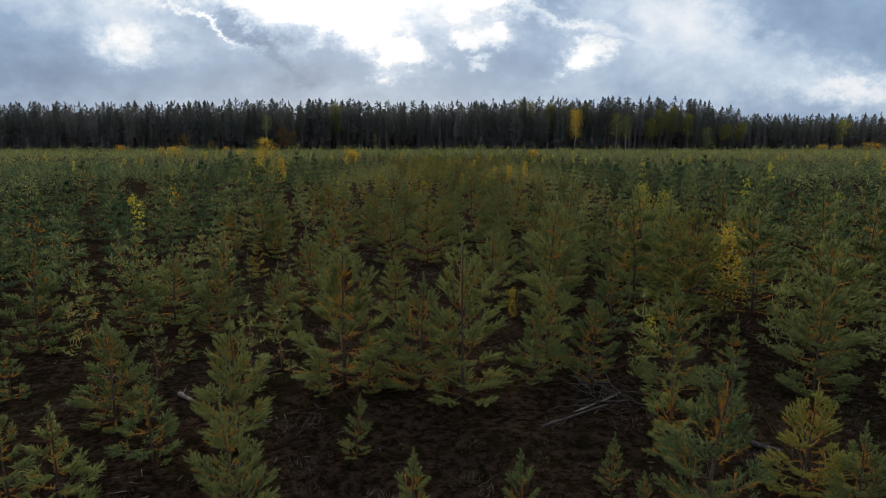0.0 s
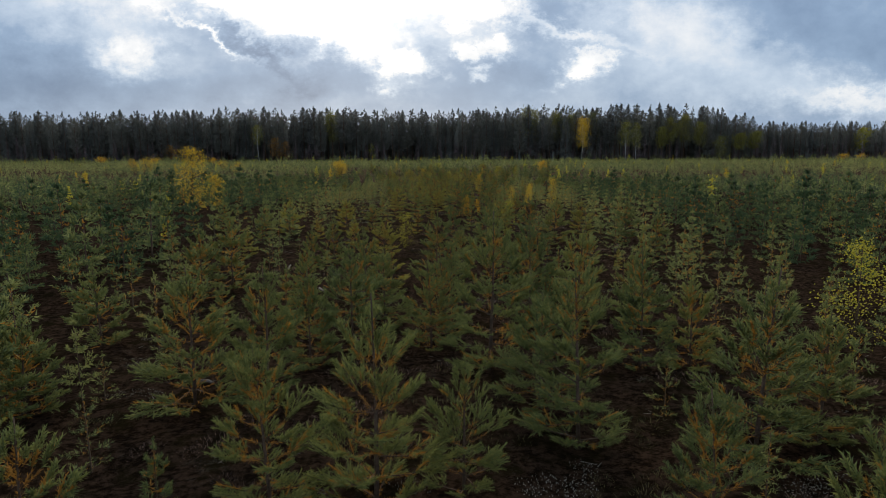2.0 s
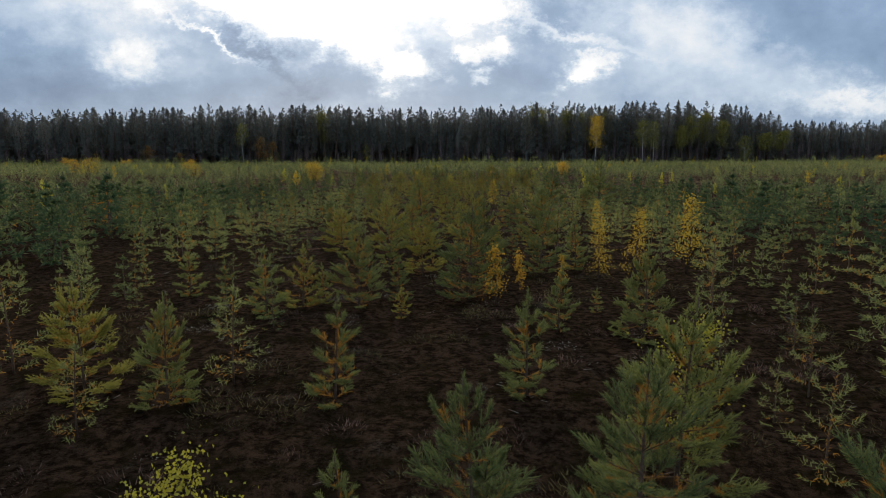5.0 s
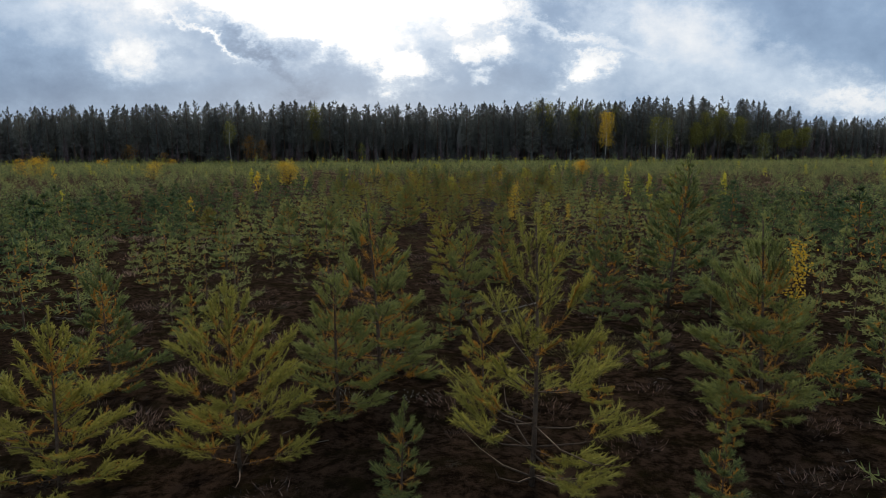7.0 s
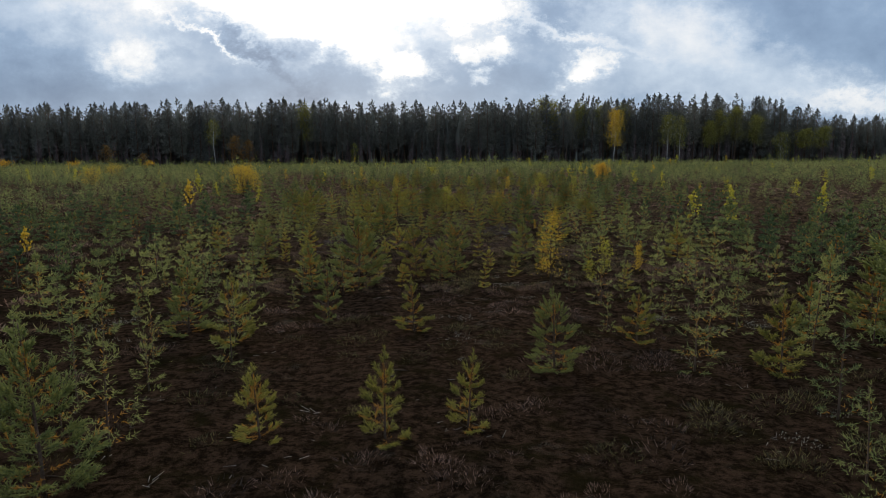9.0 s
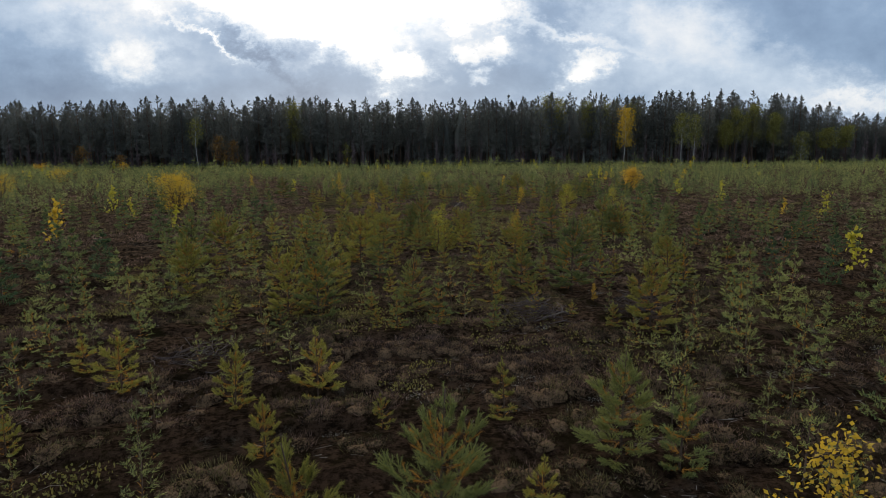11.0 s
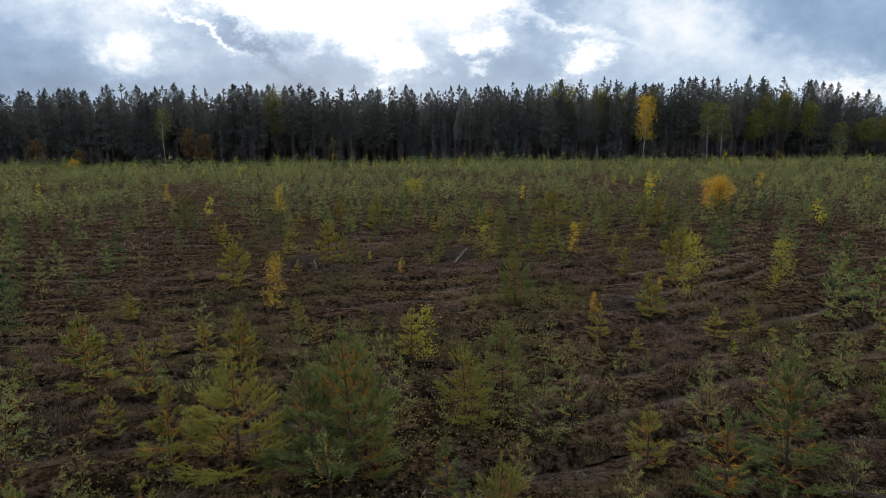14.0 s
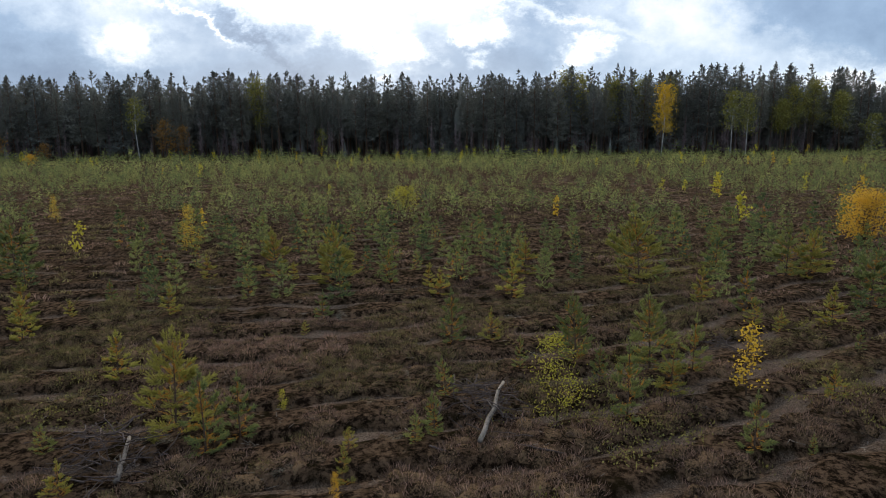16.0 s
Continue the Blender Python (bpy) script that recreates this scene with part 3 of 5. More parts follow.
# the stretch 10 to 20 m
sapling("p", 5.06, 10.03, 1.03)
sapling("p", 6.87, 10.39, 2.45)
sapling("p", 1.98, 10.59, 1.8)
sapling("p", -4.51, 10.59, 0.71)
sapling("p", -7.54, 11.2, 2.08)
sapling("p", -2.6, 11.2, 0.59)
sapling("g", 4.01, 11.2, 0.69)
sapling("p", 3.49, 11.88, 1.53)
sapling("p", -3.24, 12.26, 1.45)
sapling("p", -6.16, 12.26, 1.45)
sapling("o", -4.52, 12.26, 1.34)
sapling("b", 6.18, 12.85, 2.05)
sapling("p", -5.73, 13.06, 1.65)
sapling("y", 5.52, 13.38, 2.6)
sapling("b", 1.68, 13.5, 0.66)
sapling("p", -4.7, 13.5, 1.71)
sapling("p", 9.52, 13.5, 2.8)
sapling("p", -0.94, 13.5, 1.46)
sapling("p", 7.15, 13.61, 2.6)
sapling("p", 2.56, 13.94, 2.6)
sapling("p", -2.98, 14.47, 1.81)
sapling("p", 1.3, 14.47, 1.9)
sapling("p", 4.7, 14.47, 2.55)
sapling("p", 5.75, 14.88, 2.45)
sapling("p", 3.0, 15.2, 2.2)
sapling("p", 5.9, 16.2, 2.5)
sapling("p", 3.39, 16.32, 1.69)
sapling("y", 4.99, 16.32, 1.18)
sapling("p", -3.26, 16.33, 1.03)
sapling("p", 1.71, 16.55, 1.81)
sapling("p", 8.5, 16.6, 2.7)
sapling("p", 10.8, 17.2, 2.7)
sapling("p", 3.7, 17.61, 2.11)
sapling("y", -5.22, 17.63, 0.93)
sapling("o", -3.14, 18.11, 1.7)
sapling("p", 5.19, 18.26, 2.3)
sapling("p", 0.86, 18.27, 0.61)
sapling("o", 2.85, 18.64, 1.71)
sapling("p", 6.47, 19.46, 2.5)
sapling("p", -2.68, 19.49, 0.82)
sapling("o", -1.47, 19.49, 1.86)
sapling("p", 9.0, 19.6, 2.5)
sapling("o", -0.37, 19.72, 2.35)
sapling("p", 0.6, 19.96, 1.52)
# the stretch 20 to 30 m
sapling("y", -5.49, 20.51, 1.03)
sapling("p", 8.04, 20.74, 1.55)
sapling("p", 4.29, 20.75, 2.36)
sapling("p", 5.27, 21.05, 1.7)
sapling("p", 2.13, 21.06, 2.32)
sapling("o", -7.18, 21.1, 1.6)
sapling("p", -6.17, 21.74, 2.12)
sapling("o", -5.78, 22.08, 1.39)
sapling("p", 1.82, 22.42, 1.78)
sapling("p", -2.32, 22.43, 2.12)
sapling("o", -3.42, 22.44, 2.12)
sapling("g", 8.55, 23.62, 1.8)
sapling("p", 3.84, 24.11, 2.12)
sapling("o", 4.75, 24.11, 1.6)
sapling("p", 1.18, 24.13, 2.76)
sapling("o", -2.0, 24.14, 1.74)
sapling("g", 7.9, 24.59, 2.04)
sapling("o", 0.13, 25.16, 1.71)
sapling("p", -1.4, 25.17, 1.99)
sapling("p", -6.28, 25.2, 1.57)
sapling("p", -2.43, 25.89, 0.55)
sapling("p", 4.36, 26.18, 1.15)
sapling("o", 0.42, 26.19, 1.66)
sapling("p", 2.5, 26.19, 1.29)
sapling("p", -0.91, 26.66, 1.63)
sapling("o", -4.4, 26.67, 0.96)
sapling("p", 2.28, 26.77, 2.3)
sapling("o", 3.27, 26.77, 2.1)
sapling("p", -2.48, 26.79, 0.78)
sapling("p", 4.71, 27.45, 1.63)
sapling("p", 0.86, 27.47, 0.85)
sapling("o", -3.26, 27.49, 1.14)
sapling("p", -1.46, 27.9, 1.9)
sapling("o", 3.85, 28.67, 1.29)
sapling("p", -3.17, 28.92, 1.41)
sapling("o", -5.71, 28.93, 1.82)
sapling("y", -3.06, 29.12, 0.58)
sapling("p", 1.88, 29.36, 0.72)
sapling("p", 0.59, 29.72, 1.34)
# the stretch 30 to 40 m
sapling("o", -5.33, 30.11, 1.94)
sapling("y", -1.06, 30.63, 1.12)
sapling("o", 0.17, 30.84, 1.94)
sapling("p", 1.72, 31.18, 1.08)
sapling("p", 3.73, 31.43, 0.97)
sapling("o", 2.66, 31.57, 1.4)
sapling("y", -2.07, 31.86, 0.35)
sapling("p", 0.9, 32.31, 1.31)
sapling("o", 1.89, 32.65, 1.28)
sapling("o", 6.61, 33.18, 0.93)
sapling("y", 6.03, 33.58, 0.54)
sapling("p", 4.53, 33.59, 0.89)
sapling("o", -3.91, 33.63, 1.23)
sapling("p", -2.32, 33.83, 0.39)
sapling("p", -3.23, 33.84, 1.6)
sapling("p", 5.31, 34.01, 0.75)
sapling("p", 3.79, 34.02, 0.75)
sapling("p", 7.68, 34.99, 1.48)
sapling("y", -1.68, 35.05, 1.31)
sapling("y", -6.6, 35.65, 0.96)
sapling("p", 7.59, 36.19, 0.89)
sapling("y", 0.21, 36.24, 0.58)
sapling("y", -2.85, 36.27, 1.12)
sapling("o", 3.62, 36.93, 1.85)
sapling("g", -1.01, 36.96, 1.29)
sapling("p", 7.37, 37.69, 1.71)
sapling("p", 4.64, 37.71, 1.83)
sapling("p", 2.01, 37.73, 1.6)
sapling("p", 0.81, 37.74, 1.49)
sapling("p", -0.15, 37.75, 0.89)
sapling("p", 2.61, 38.63, 1.83)
sapling("y", -4.7, 38.7, 0.81)
sapling("g", 2.94, 39.12, 1.36)
sapling("p", -6.95, 39.22, 1.5)
# the stretch 40 to 50 m
sapling("y", 6.2, 40.19, 1.45)
sapling("o", -2.7, 40.58, 1.27)
sapling("p", 1.58, 40.85, 1.22)
sapling("o", -0.77, 40.87, 1.22)
sapling("y", -3.88, 40.91, 1.37)
sapling("y", -6.4, 40.94, 1.37)
sapling("p", -9.24, 40.97, 1.37)
sapling("p", -10.59, 40.98, 1.22)
sapling("p", 3.77, 43.29, 1.45)
sapling("p", 2.44, 43.6, 1.01)
sapling("y", -0.2, 44.37, 0.52)
sapling("p", 3.31, 44.58, 0.42)
sapling("p", -2.65, 44.6, 1.13)
sapling("o", -1.04, 45.1, 1.56)
sapling("y", -2.09, 45.11, 1.1)
sapling("r", 1.55, 45.31, 1.04)
sapling("p", -0.34, 45.54, 0.86)
sapling("p", -1.77, 45.55, 0.73)
sapling("p", -3.7, 45.56, 0.85)
sapling("o", 1.07, 45.7, 1.81)
sapling("p", -4.68, 46.28, 0.93)
sapling("r", 2.14, 46.45, 0.75)
sapling("r", 3.08, 46.92, 0.6)
sapling("b", 4.02, 47.43, 1.37)
sapling("p", -1.16, 47.47, 0.99)
sapling("b", 4.93, 47.71, 1.49)
sapling("b", 6.3, 48.34, 1.75)
sapling("p", 2.82, 48.35, 1.56)
sapling("p", 1.55, 48.36, 1.69)
sapling("y", 0.06, 48.39, 1.26)
sapling("p", -0.77, 48.4, 1.35)
sapling("p", 3.76, 48.71, 1.2)
# the stretch 50 to 60 m
sapling("p", 2.46, 51.1, 0.67)
sapling("p", 0.27, 51.44, 0.71)
sapling("d", 1.26, 51.68, 1.95)
sapling("y", -2.42, 51.7, 1.33)
sapling("y", -1.06, 51.88, 1.47)
sapling("o", 3.06, 52.37, 0.65)
sapling("o", 3.6, 52.86, 1.87)
sapling("o", -0.43, 52.89, 1.41)
sapling("o", 4.72, 53.43, 0.81)
sapling("y", 2.2, 53.45, 0.82)
sapling("o", -3.01, 53.66, 1.39)
sapling("p", 5.36, 53.76, 1.03)
sapling("y", 1.01, 53.8, 0.86)
sapling("o", -0.16, 54.09, 2.06)
sapling("p", 3.08, 54.56, 0.87)
sapling("o", 0.01, 55.7, 0.91)
sapling("p", -2.97, 55.74, 0.92)
sapling("p", 0.65, 56.03, 0.78)
sapling("b", 6.19, 57.15, 1.14)
sapling("p", 3.14, 57.21, 1.51)
sapling("p", 0.84, 57.25, 1.52)
sapling("p", 4.54, 58.18, 2.33)
# the stretch 60 to 70 m
sapling("y", 0.72, 60.08, 0.35)
sapling("p", 2.52, 61.16, 0.35)
sapling("o", 3.02, 61.45, 1.15)
sapling("o", 1.84, 61.46, 1.45)
sapling("y", 0.72, 61.47, 1.4)
sapling("d", 3.77, 61.61, 0.85)
sapling("y", -0.3, 61.64, 0.42)
sapling("o", 6.08, 62.49, 0.95)
sapling("y", -2.63, 62.8, 0.35)
sapling("y", 5.83, 62.93, 0.48)
sapling("y", 5.42, 63.97, 0.79)
sapling("o", -5.37, 64.11, 1.13)
sapling("y", 6.99, 65.27, 0.7)
sapling("p", 5.45, 65.29, 0.8)
sapling("y", -4.75, 65.45, 0.61)
sapling("p", -2.76, 65.82, 1.63)
sapling("y", -3.51, 65.83, 0.64)
sapling("o", -4.29, 66.73, 1.64)
sapling("y", 0.3, 67.14, 1.04)
sapling("y", -1.14, 67.17, 0.82)
sapling("y", 1.25, 67.39, 0.89)
sapling("y", 6.02, 69.48, 1.22)
sapling("p", 2.63, 69.56, 1.23)
# the stretch 70 to 80 m
sapling("y", 4.33, 71.07, 0.91)
sapling("y", -2.74, 71.25, 1.21)
sapling("p", 9.66, 71.36, 3.16)
sapling("o", 8.88, 71.82, 1.4)
sapling("p", 7.76, 71.85, 1.1)
sapling("y", 0.4, 72.05, 0.96)
sapling("p", -3.94, 72.17, 1.43)
sapling("y", -8.83, 72.3, 1.28)
sapling("p", -1.42, 73.08, 1.18)
sapling("y", 5.67, 76.46, 0.65)
sapling("y", 2.02, 76.5, 0.6)
sapling("o", -2.47, 76.54, 1.21)
sapling("o", -1.27, 76.65, 1.97)
sapling("y", -0.13, 76.77, 0.65)
sapling("g", 4.87, 77.25, 0.52)
sapling("b", 3.91, 77.57, 1.84)
sapling("o", 0.86, 77.61, 1.26)
sapling("o", -4.06, 77.67, 0.75)
sapling("y", -2.9, 77.82, 1.06)
sapling("y", 2.95, 78.25, 0.66)
sapling("y", 0.16, 78.29, 1.51)
sapling("y", -0.91, 78.3, 0.5)
sapling("g", 5.59, 78.58, 0.91)
sapling("b", 6.75, 78.97, 0.82)
sapling("o", 1.26, 79.04, 1.63)
sapling("p", 5.32, 79.42, 0.73)
sapling("y", 2.32, 79.7, 0.67)
# the stretch 80 to 90 m
sapling("y", -5.26, 80.6, 0.52)
sapling("p", 4.13, 80.72, 1.12)
sapling("p", 3.51, 81.03, 1.35)
sapling("y", -0.99, 81.11, 0.75)
sapling("y", -4.33, 81.17, 0.55)
sapling("p", -5.07, 81.51, 1.5)
sapling("p", -6.75, 81.54, 0.56)
sapling("y", 8.83, 81.58, 1.19)
sapling("y", 0.41, 82.1, 0.48)
sapling("y", 2.18, 82.44, 0.83)
sapling("y", -1.82, 82.52, 0.95)
sapling("y", -0.75, 83.33, 1.13)
sapling("y", -3.95, 83.4, 1.01)
sapling("y", -5.09, 84.37, 0.68)
sapling("y", -7.71, 84.44, 0.95)
sapling("y", 5.71, 86.82, 1.49)
sapling("p", 0.28, 86.99, 0.8)
sapling("y", -0.18, 87.0, 0.45)
sapling("o", -3.58, 87.03, 0.79)
sapling("y", 4.99, 87.07, 0.52)
sapling("p", 2.37, 87.09, 0.67)
sapling("p", -2.33, 87.14, 0.59)
sapling("o", 1.16, 87.36, 0.98)
sapling("y", 4.24, 87.9, 0.35)
sapling("o", -0.46, 88.27, 0.6)
sapling("o", -1.7, 88.29, 1.62)
sapling("y", -3.75, 88.48, 0.36)
sapling("o", 0.48, 88.52, 1.39)
sapling("y", 3.5, 88.57, 0.7)
sapling("y", -2.51, 88.64, 1.52)
sapling("r", 5.09, 89.31, 0.39)
sapling("y", 2.51, 89.35, 1.2)
# the stretch 90 to 100 m
sapling("y", 3.55, 90.25, 0.62)
sapling("y", -0.14, 90.3, 0.72)
sapling("y", -1.85, 90.33, 1.4)
sapling("y", -5.66, 90.39, 1.58)
sapling("y", 6.38, 90.46, 0.43)
sapling("p", 4.81, 90.84, 2.04)
sapling("p", 2.77, 90.99, 0.53)
sapling("p", 2.05, 91.0, 0.6)
sapling("p", 0.2, 91.02, 0.64)
sapling("p", -2.6, 91.06, 0.81)
sapling("p", -0.32, 91.15, 0.33)
sapling("p", 5.91, 91.19, 0.61)
sapling("y", 8.08, 91.27, 0.98)
sapling("o", 3.46, 91.35, 1.27)
sapling("y", -3.53, 91.71, 1.18)
sapling("o", -1.74, 91.86, 0.95)
sapling("o", 4.25, 92.35, 0.78)
sapling("p", -0.7, 92.56, 1.06)
sapling("p", -2.48, 92.63, 0.88)
sapling("p", 6.03, 92.66, 1.05)
sapling("y", -5.74, 92.87, 0.63)
sapling("y", 6.55, 92.89, 0.71)
sapling("y", -1.84, 92.97, 0.83)
sapling("y", 8.22, 92.98, 1.23)
sapling("p", 10.21, 93.34, 1.13)
sapling("y", 1.27, 93.57, 0.85)
sapling("y", 2.43, 93.7, 1.07)
sapling("o", 5.11, 93.94, 0.97)
sapling("y", 8.66, 94.35, 0.61)
sapling("y", -5.11, 94.63, 0.73)
sapling("y", 3.95, 94.7, 0.84)
sapling("p", 3.16, 94.71, 0.74)
sapling("y", -3.71, 94.78, 0.87)
sapling("y", -0.39, 95.06, 0.65)
sapling("p", -7.43, 95.12, 1.96)
sapling("y", 0.7, 95.47, 0.4)
sapling("p", 5.18, 95.52, 0.57)
sapling("y", -1.68, 95.73, 1.75)
sapling("y", -6.43, 95.78, 1.78)
sapling("p", -3.78, 95.87, 0.75)
sapling("o", -0.9, 95.87, 1.61)
sapling("y", 3.88, 96.78, 1.37)
sapling("g", 1.02, 96.85, 1.38)
sapling("o", 0.37, 96.98, 1.23)
sapling("o", 6.61, 97.09, 1.4)
sapling("p", 5.82, 97.22, 0.64)
sapling("y", -0.47, 97.37, 0.62)
sapling("y", 2.0, 97.46, 0.99)
sapling("p", -1.67, 97.52, 0.47)
sapling("g", -2.79, 97.53, 0.69)
sapling("p", 9.53, 97.53, 1.28)
sapling("p", 4.96, 97.65, 0.66)
sapling("y", 1.34, 97.73, 1.24)
sapling("p", -4.08, 97.77, 1.22)
sapling("y", -2.21, 97.78, 0.79)
sapling("p", 8.47, 97.99, 1.06)
sapling("p", 3.02, 98.02, 0.98)
sapling("y", 0.16, 98.18, 0.93)
sapling("b", 4.12, 98.25, 1.23)
sapling("y", -1.43, 98.33, 1.02)
sapling("o", 0.87, 98.43, 1.33)
sapling("o", -0.36, 98.44, 1.11)
sapling("p", 4.61, 98.65, 0.9)
sapling("o", -3.65, 98.88, 0.96)
sapling("o", -2.47, 99.05, 1.5)
sapling("y", -6.53, 99.12, 1.08)
sapling("y", 2.06, 99.13, 1.43)
sapling("o", 11.61, 99.34, 1.02)
sapling("o", 7.75, 99.36, 0.89)
sapling("p", 6.07, 99.44, 0.45)
sapling("y", -1.47, 99.55, 1.1)
sapling("o", -4.1, 99.56, 0.99)
sapling("y", 3.82, 99.65, 0.63)
sapling("y", -3.66, 99.81, 0.69)
sapling("p", 7.22, 99.96, 0.56)
# the stretch 100 to 110 m
sapling("y", -4.79, 100.79, 1.18)
sapling("y", -8.46, 100.96, 1.32)
sapling("o", 5.06, 101.05, 1.1)
sapling("p", 1.6, 101.15, 0.77)
sapling("p", 6.02, 101.44, 1.77)
sapling("y", -6.32, 101.6, 0.89)
sapling("o", 0.35, 101.64, 2.06)
sapling("o", 8.8, 101.64, 1.59)
sapling("p", -0.2, 101.65, 1.57)
sapling("y", 4.34, 101.82, 0.86)
sapling("y", -1.25, 101.86, 1.73)
sapling("y", -2.25, 101.96, 1.19)
sapling("p", 8.3, 102.0, 1.92)
sapling("o", 0.42, 102.33, 1.5)
sapling("p", -0.16, 102.35, 1.5)
sapling("y", 9.31, 102.48, 1.52)
sapling("y", -3.54, 102.86, 0.6)
sapling("p", 9.03, 103.2, 1.49)
sapling("y", 1.9, 103.28, 1.23)
sapling("p", 11.8, 103.3, 1.26)
sapling("p", 10.61, 103.35, 1.44)
sapling("p", -2.16, 104.1, 0.88)
sapling("y", 2.0, 104.4, 0.63)
sapling("p", 0.02, 104.42, 1.22)
sapling("o", -3.74, 104.47, 1.04)
sapling("p", 2.6, 104.51, 1.31)
sapling("y", -4.97, 104.85, 1.36)
sapling("p", -6.35, 105.14, 0.83)
sapling("y", -2.4, 105.71, 1.12)
sapling("y", 2.42, 105.87, 0.32)
sapling("g", 1.17, 106.07, 1.08)
sapling("y", -2.62, 106.19, 1.1)
sapling("g", 7.54, 106.32, 0.26)
sapling("y", 0.88, 106.62, 0.96)
sapling("y", -4.31, 106.7, 0.59)
sapling("y", -3.55, 106.79, 0.69)
sapling("y", 5.69, 106.87, 0.45)
sapling("p", -10.85, 107.15, 1.09)
sapling("g", 8.85, 107.37, 0.32)
sapling("y", -5.81, 107.61, 0.38)
sapling("y", 7.7, 107.62, 0.63)
sapling("y", 5.08, 107.67, 0.74)
sapling("y", -1.36, 107.78, 0.49)
sapling("y", 8.73, 108.11, 0.66)
sapling("p", -1.88, 108.58, 0.63)
sapling("y", -6.46, 109.57, 0.68)
sapling("y", -2.24, 109.63, 0.46)
sapling("y", 6.86, 109.64, 1.09)
sapling("p", -0.42, 109.66, 0.47)
sapling("b", -2.79, 109.79, 1.49)
sapling("r", 5.49, 109.88, 0.53)
# the stretch 110 to 120 m
sapling("p", 2.36, 110.07, 0.5)
sapling("p", 7.02, 110.14, 1.15)
sapling("o", 3.55, 111.0, 1.42)
sapling("g", 8.47, 111.1, 1.79)
sapling("p", 4.78, 111.44, 0.62)
sapling("b", 7.81, 111.82, 0.48)
sapling("g", 11.35, 111.92, 1.41)
sapling("y", -5.06, 113.34, 1.42)
sapling("y", 9.04, 113.57, 1.77)
sapling("y", -6.77, 114.31, 0.35)
sapling("y", 7.63, 114.53, 0.91)
sapling("r", 0.06, 115.25, 0.34)
sapling("y", -3.49, 115.38, 0.47)
sapling("y", 0.09, 115.81, 0.55)
sapling("p", 5.92, 116.5, 0.81)
sapling("p", 6.78, 116.5, 0.28)
sapling("y", 0.04, 116.54, 0.33)
sapling("o", -2.04, 116.56, 1.2)
sapling("p", -4.47, 116.62, 0.42)
sapling("p", 1.0, 116.77, 0.48)
sapling("p", -1.7, 117.05, 0.96)
sapling("p", 1.29, 117.18, 0.65)
sapling("y", -2.77, 117.26, 1.57)
sapling("p", 4.39, 117.59, 1.17)
sapling("g", 3.27, 117.69, 1.33)
sapling("g", -1.32, 118.14, 0.33)
sapling("y", 8.15, 118.29, 0.53)
sapling("b", 6.68, 118.37, 1.18)
sapling("p", 1.47, 118.56, 0.65)
sapling("y", 5.47, 118.65, 0.89)
sapling("p", 4.33, 119.21, 0.72)
sapling("y", -4.79, 119.51, 0.87)
sapling("p", 6.19, 119.54, 1.03)
sapling("p", 2.92, 119.83, 0.58)
sapling("p", 5.5, 119.92, 1.55)
# the stretch 120 to 130 m
sapling("p", 4.07, 120.12, 1.34)
sapling("p", 10.17, 120.75, 0.4)
sapling("p", 1.62, 121.35, 1.17)
sapling("y", 2.51, 121.72, 0.68)
sapling("y", -8.25, 122.02, 0.96)
sapling("y", -1.8, 122.26, 0.3)
sapling("y", 9.38, 122.38, 0.51)
sapling("y", 10.67, 122.57, 0.93)
sapling("y", 8.92, 122.72, 0.56)
sapling("y", -8.92, 123.16, 1.03)
sapling("p", -1.67, 123.69, 0.77)
sapling("y", -5.63, 123.81, 0.78)
sapling("y", -8.22, 123.89, 0.41)
sapling("p", 9.38, 124.14, 1.17)
sapling("p", 12.65, 124.15, 1.73)
sapling("y", 8.44, 124.76, 0.97)
sapling("p", -7.91, 125.44, 0.57)
sapling("y", 3.37, 125.56, 1.18)
sapling("p", -7.33, 125.74, 0.42)
sapling("y", 1.36, 125.96, 0.87)
sapling("y", 0.97, 127.05, 0.66)
sapling("y", 7.48, 127.18, 2.15)
sapling("p", -0.24, 127.48, 1.12)
sapling("y", -1.94, 127.55, 1.83)
sapling("y", 13.06, 127.77, 1.49)
sapling("p", 12.36, 127.8, 1.68)
sapling("y", -3.38, 128.01, 0.5)
sapling("p", -12.55, 128.37, 2.0)
sapling("y", -4.04, 128.46, 1.54)
sapling("y", -6.31, 128.55, 0.8)
sapling("p", 10.58, 128.92, 1.54)
sapling("y", 4.22, 129.01, 1.2)
# the stretch 130 to 140 m
sapling("b", -8.29, 132.4, 1.88)
# the stretch 140 to 150 m
sapling("b", -19.22, 141.78, 1.53)


# ---- bushes and larger birches of the heath ----
def bush(x, y, h, wide, leaf_mat, label, leaves=1500, stems=9, leaf=0.085, name="willow_bush", kind="bush"):
    rng = np.random.default_rng(int(x * 10 + y * 7) % 9999 + 3)
    wood, green = leafy_geometry(rng, h, wide, leaves, leaf, low=0.1, stems=stems, round_top=True, side_stems=60)
    thing = new(name)
    part("trunk", wood, BARK, thing, smooth=True)
    part("crown", green, leaf_mat, thing)
    thing.matrix_basis = pose(x, y, gz(x, y))
    standing.append((x, y))
    return tagged(thing, label, kind, group="bushes on the heath")


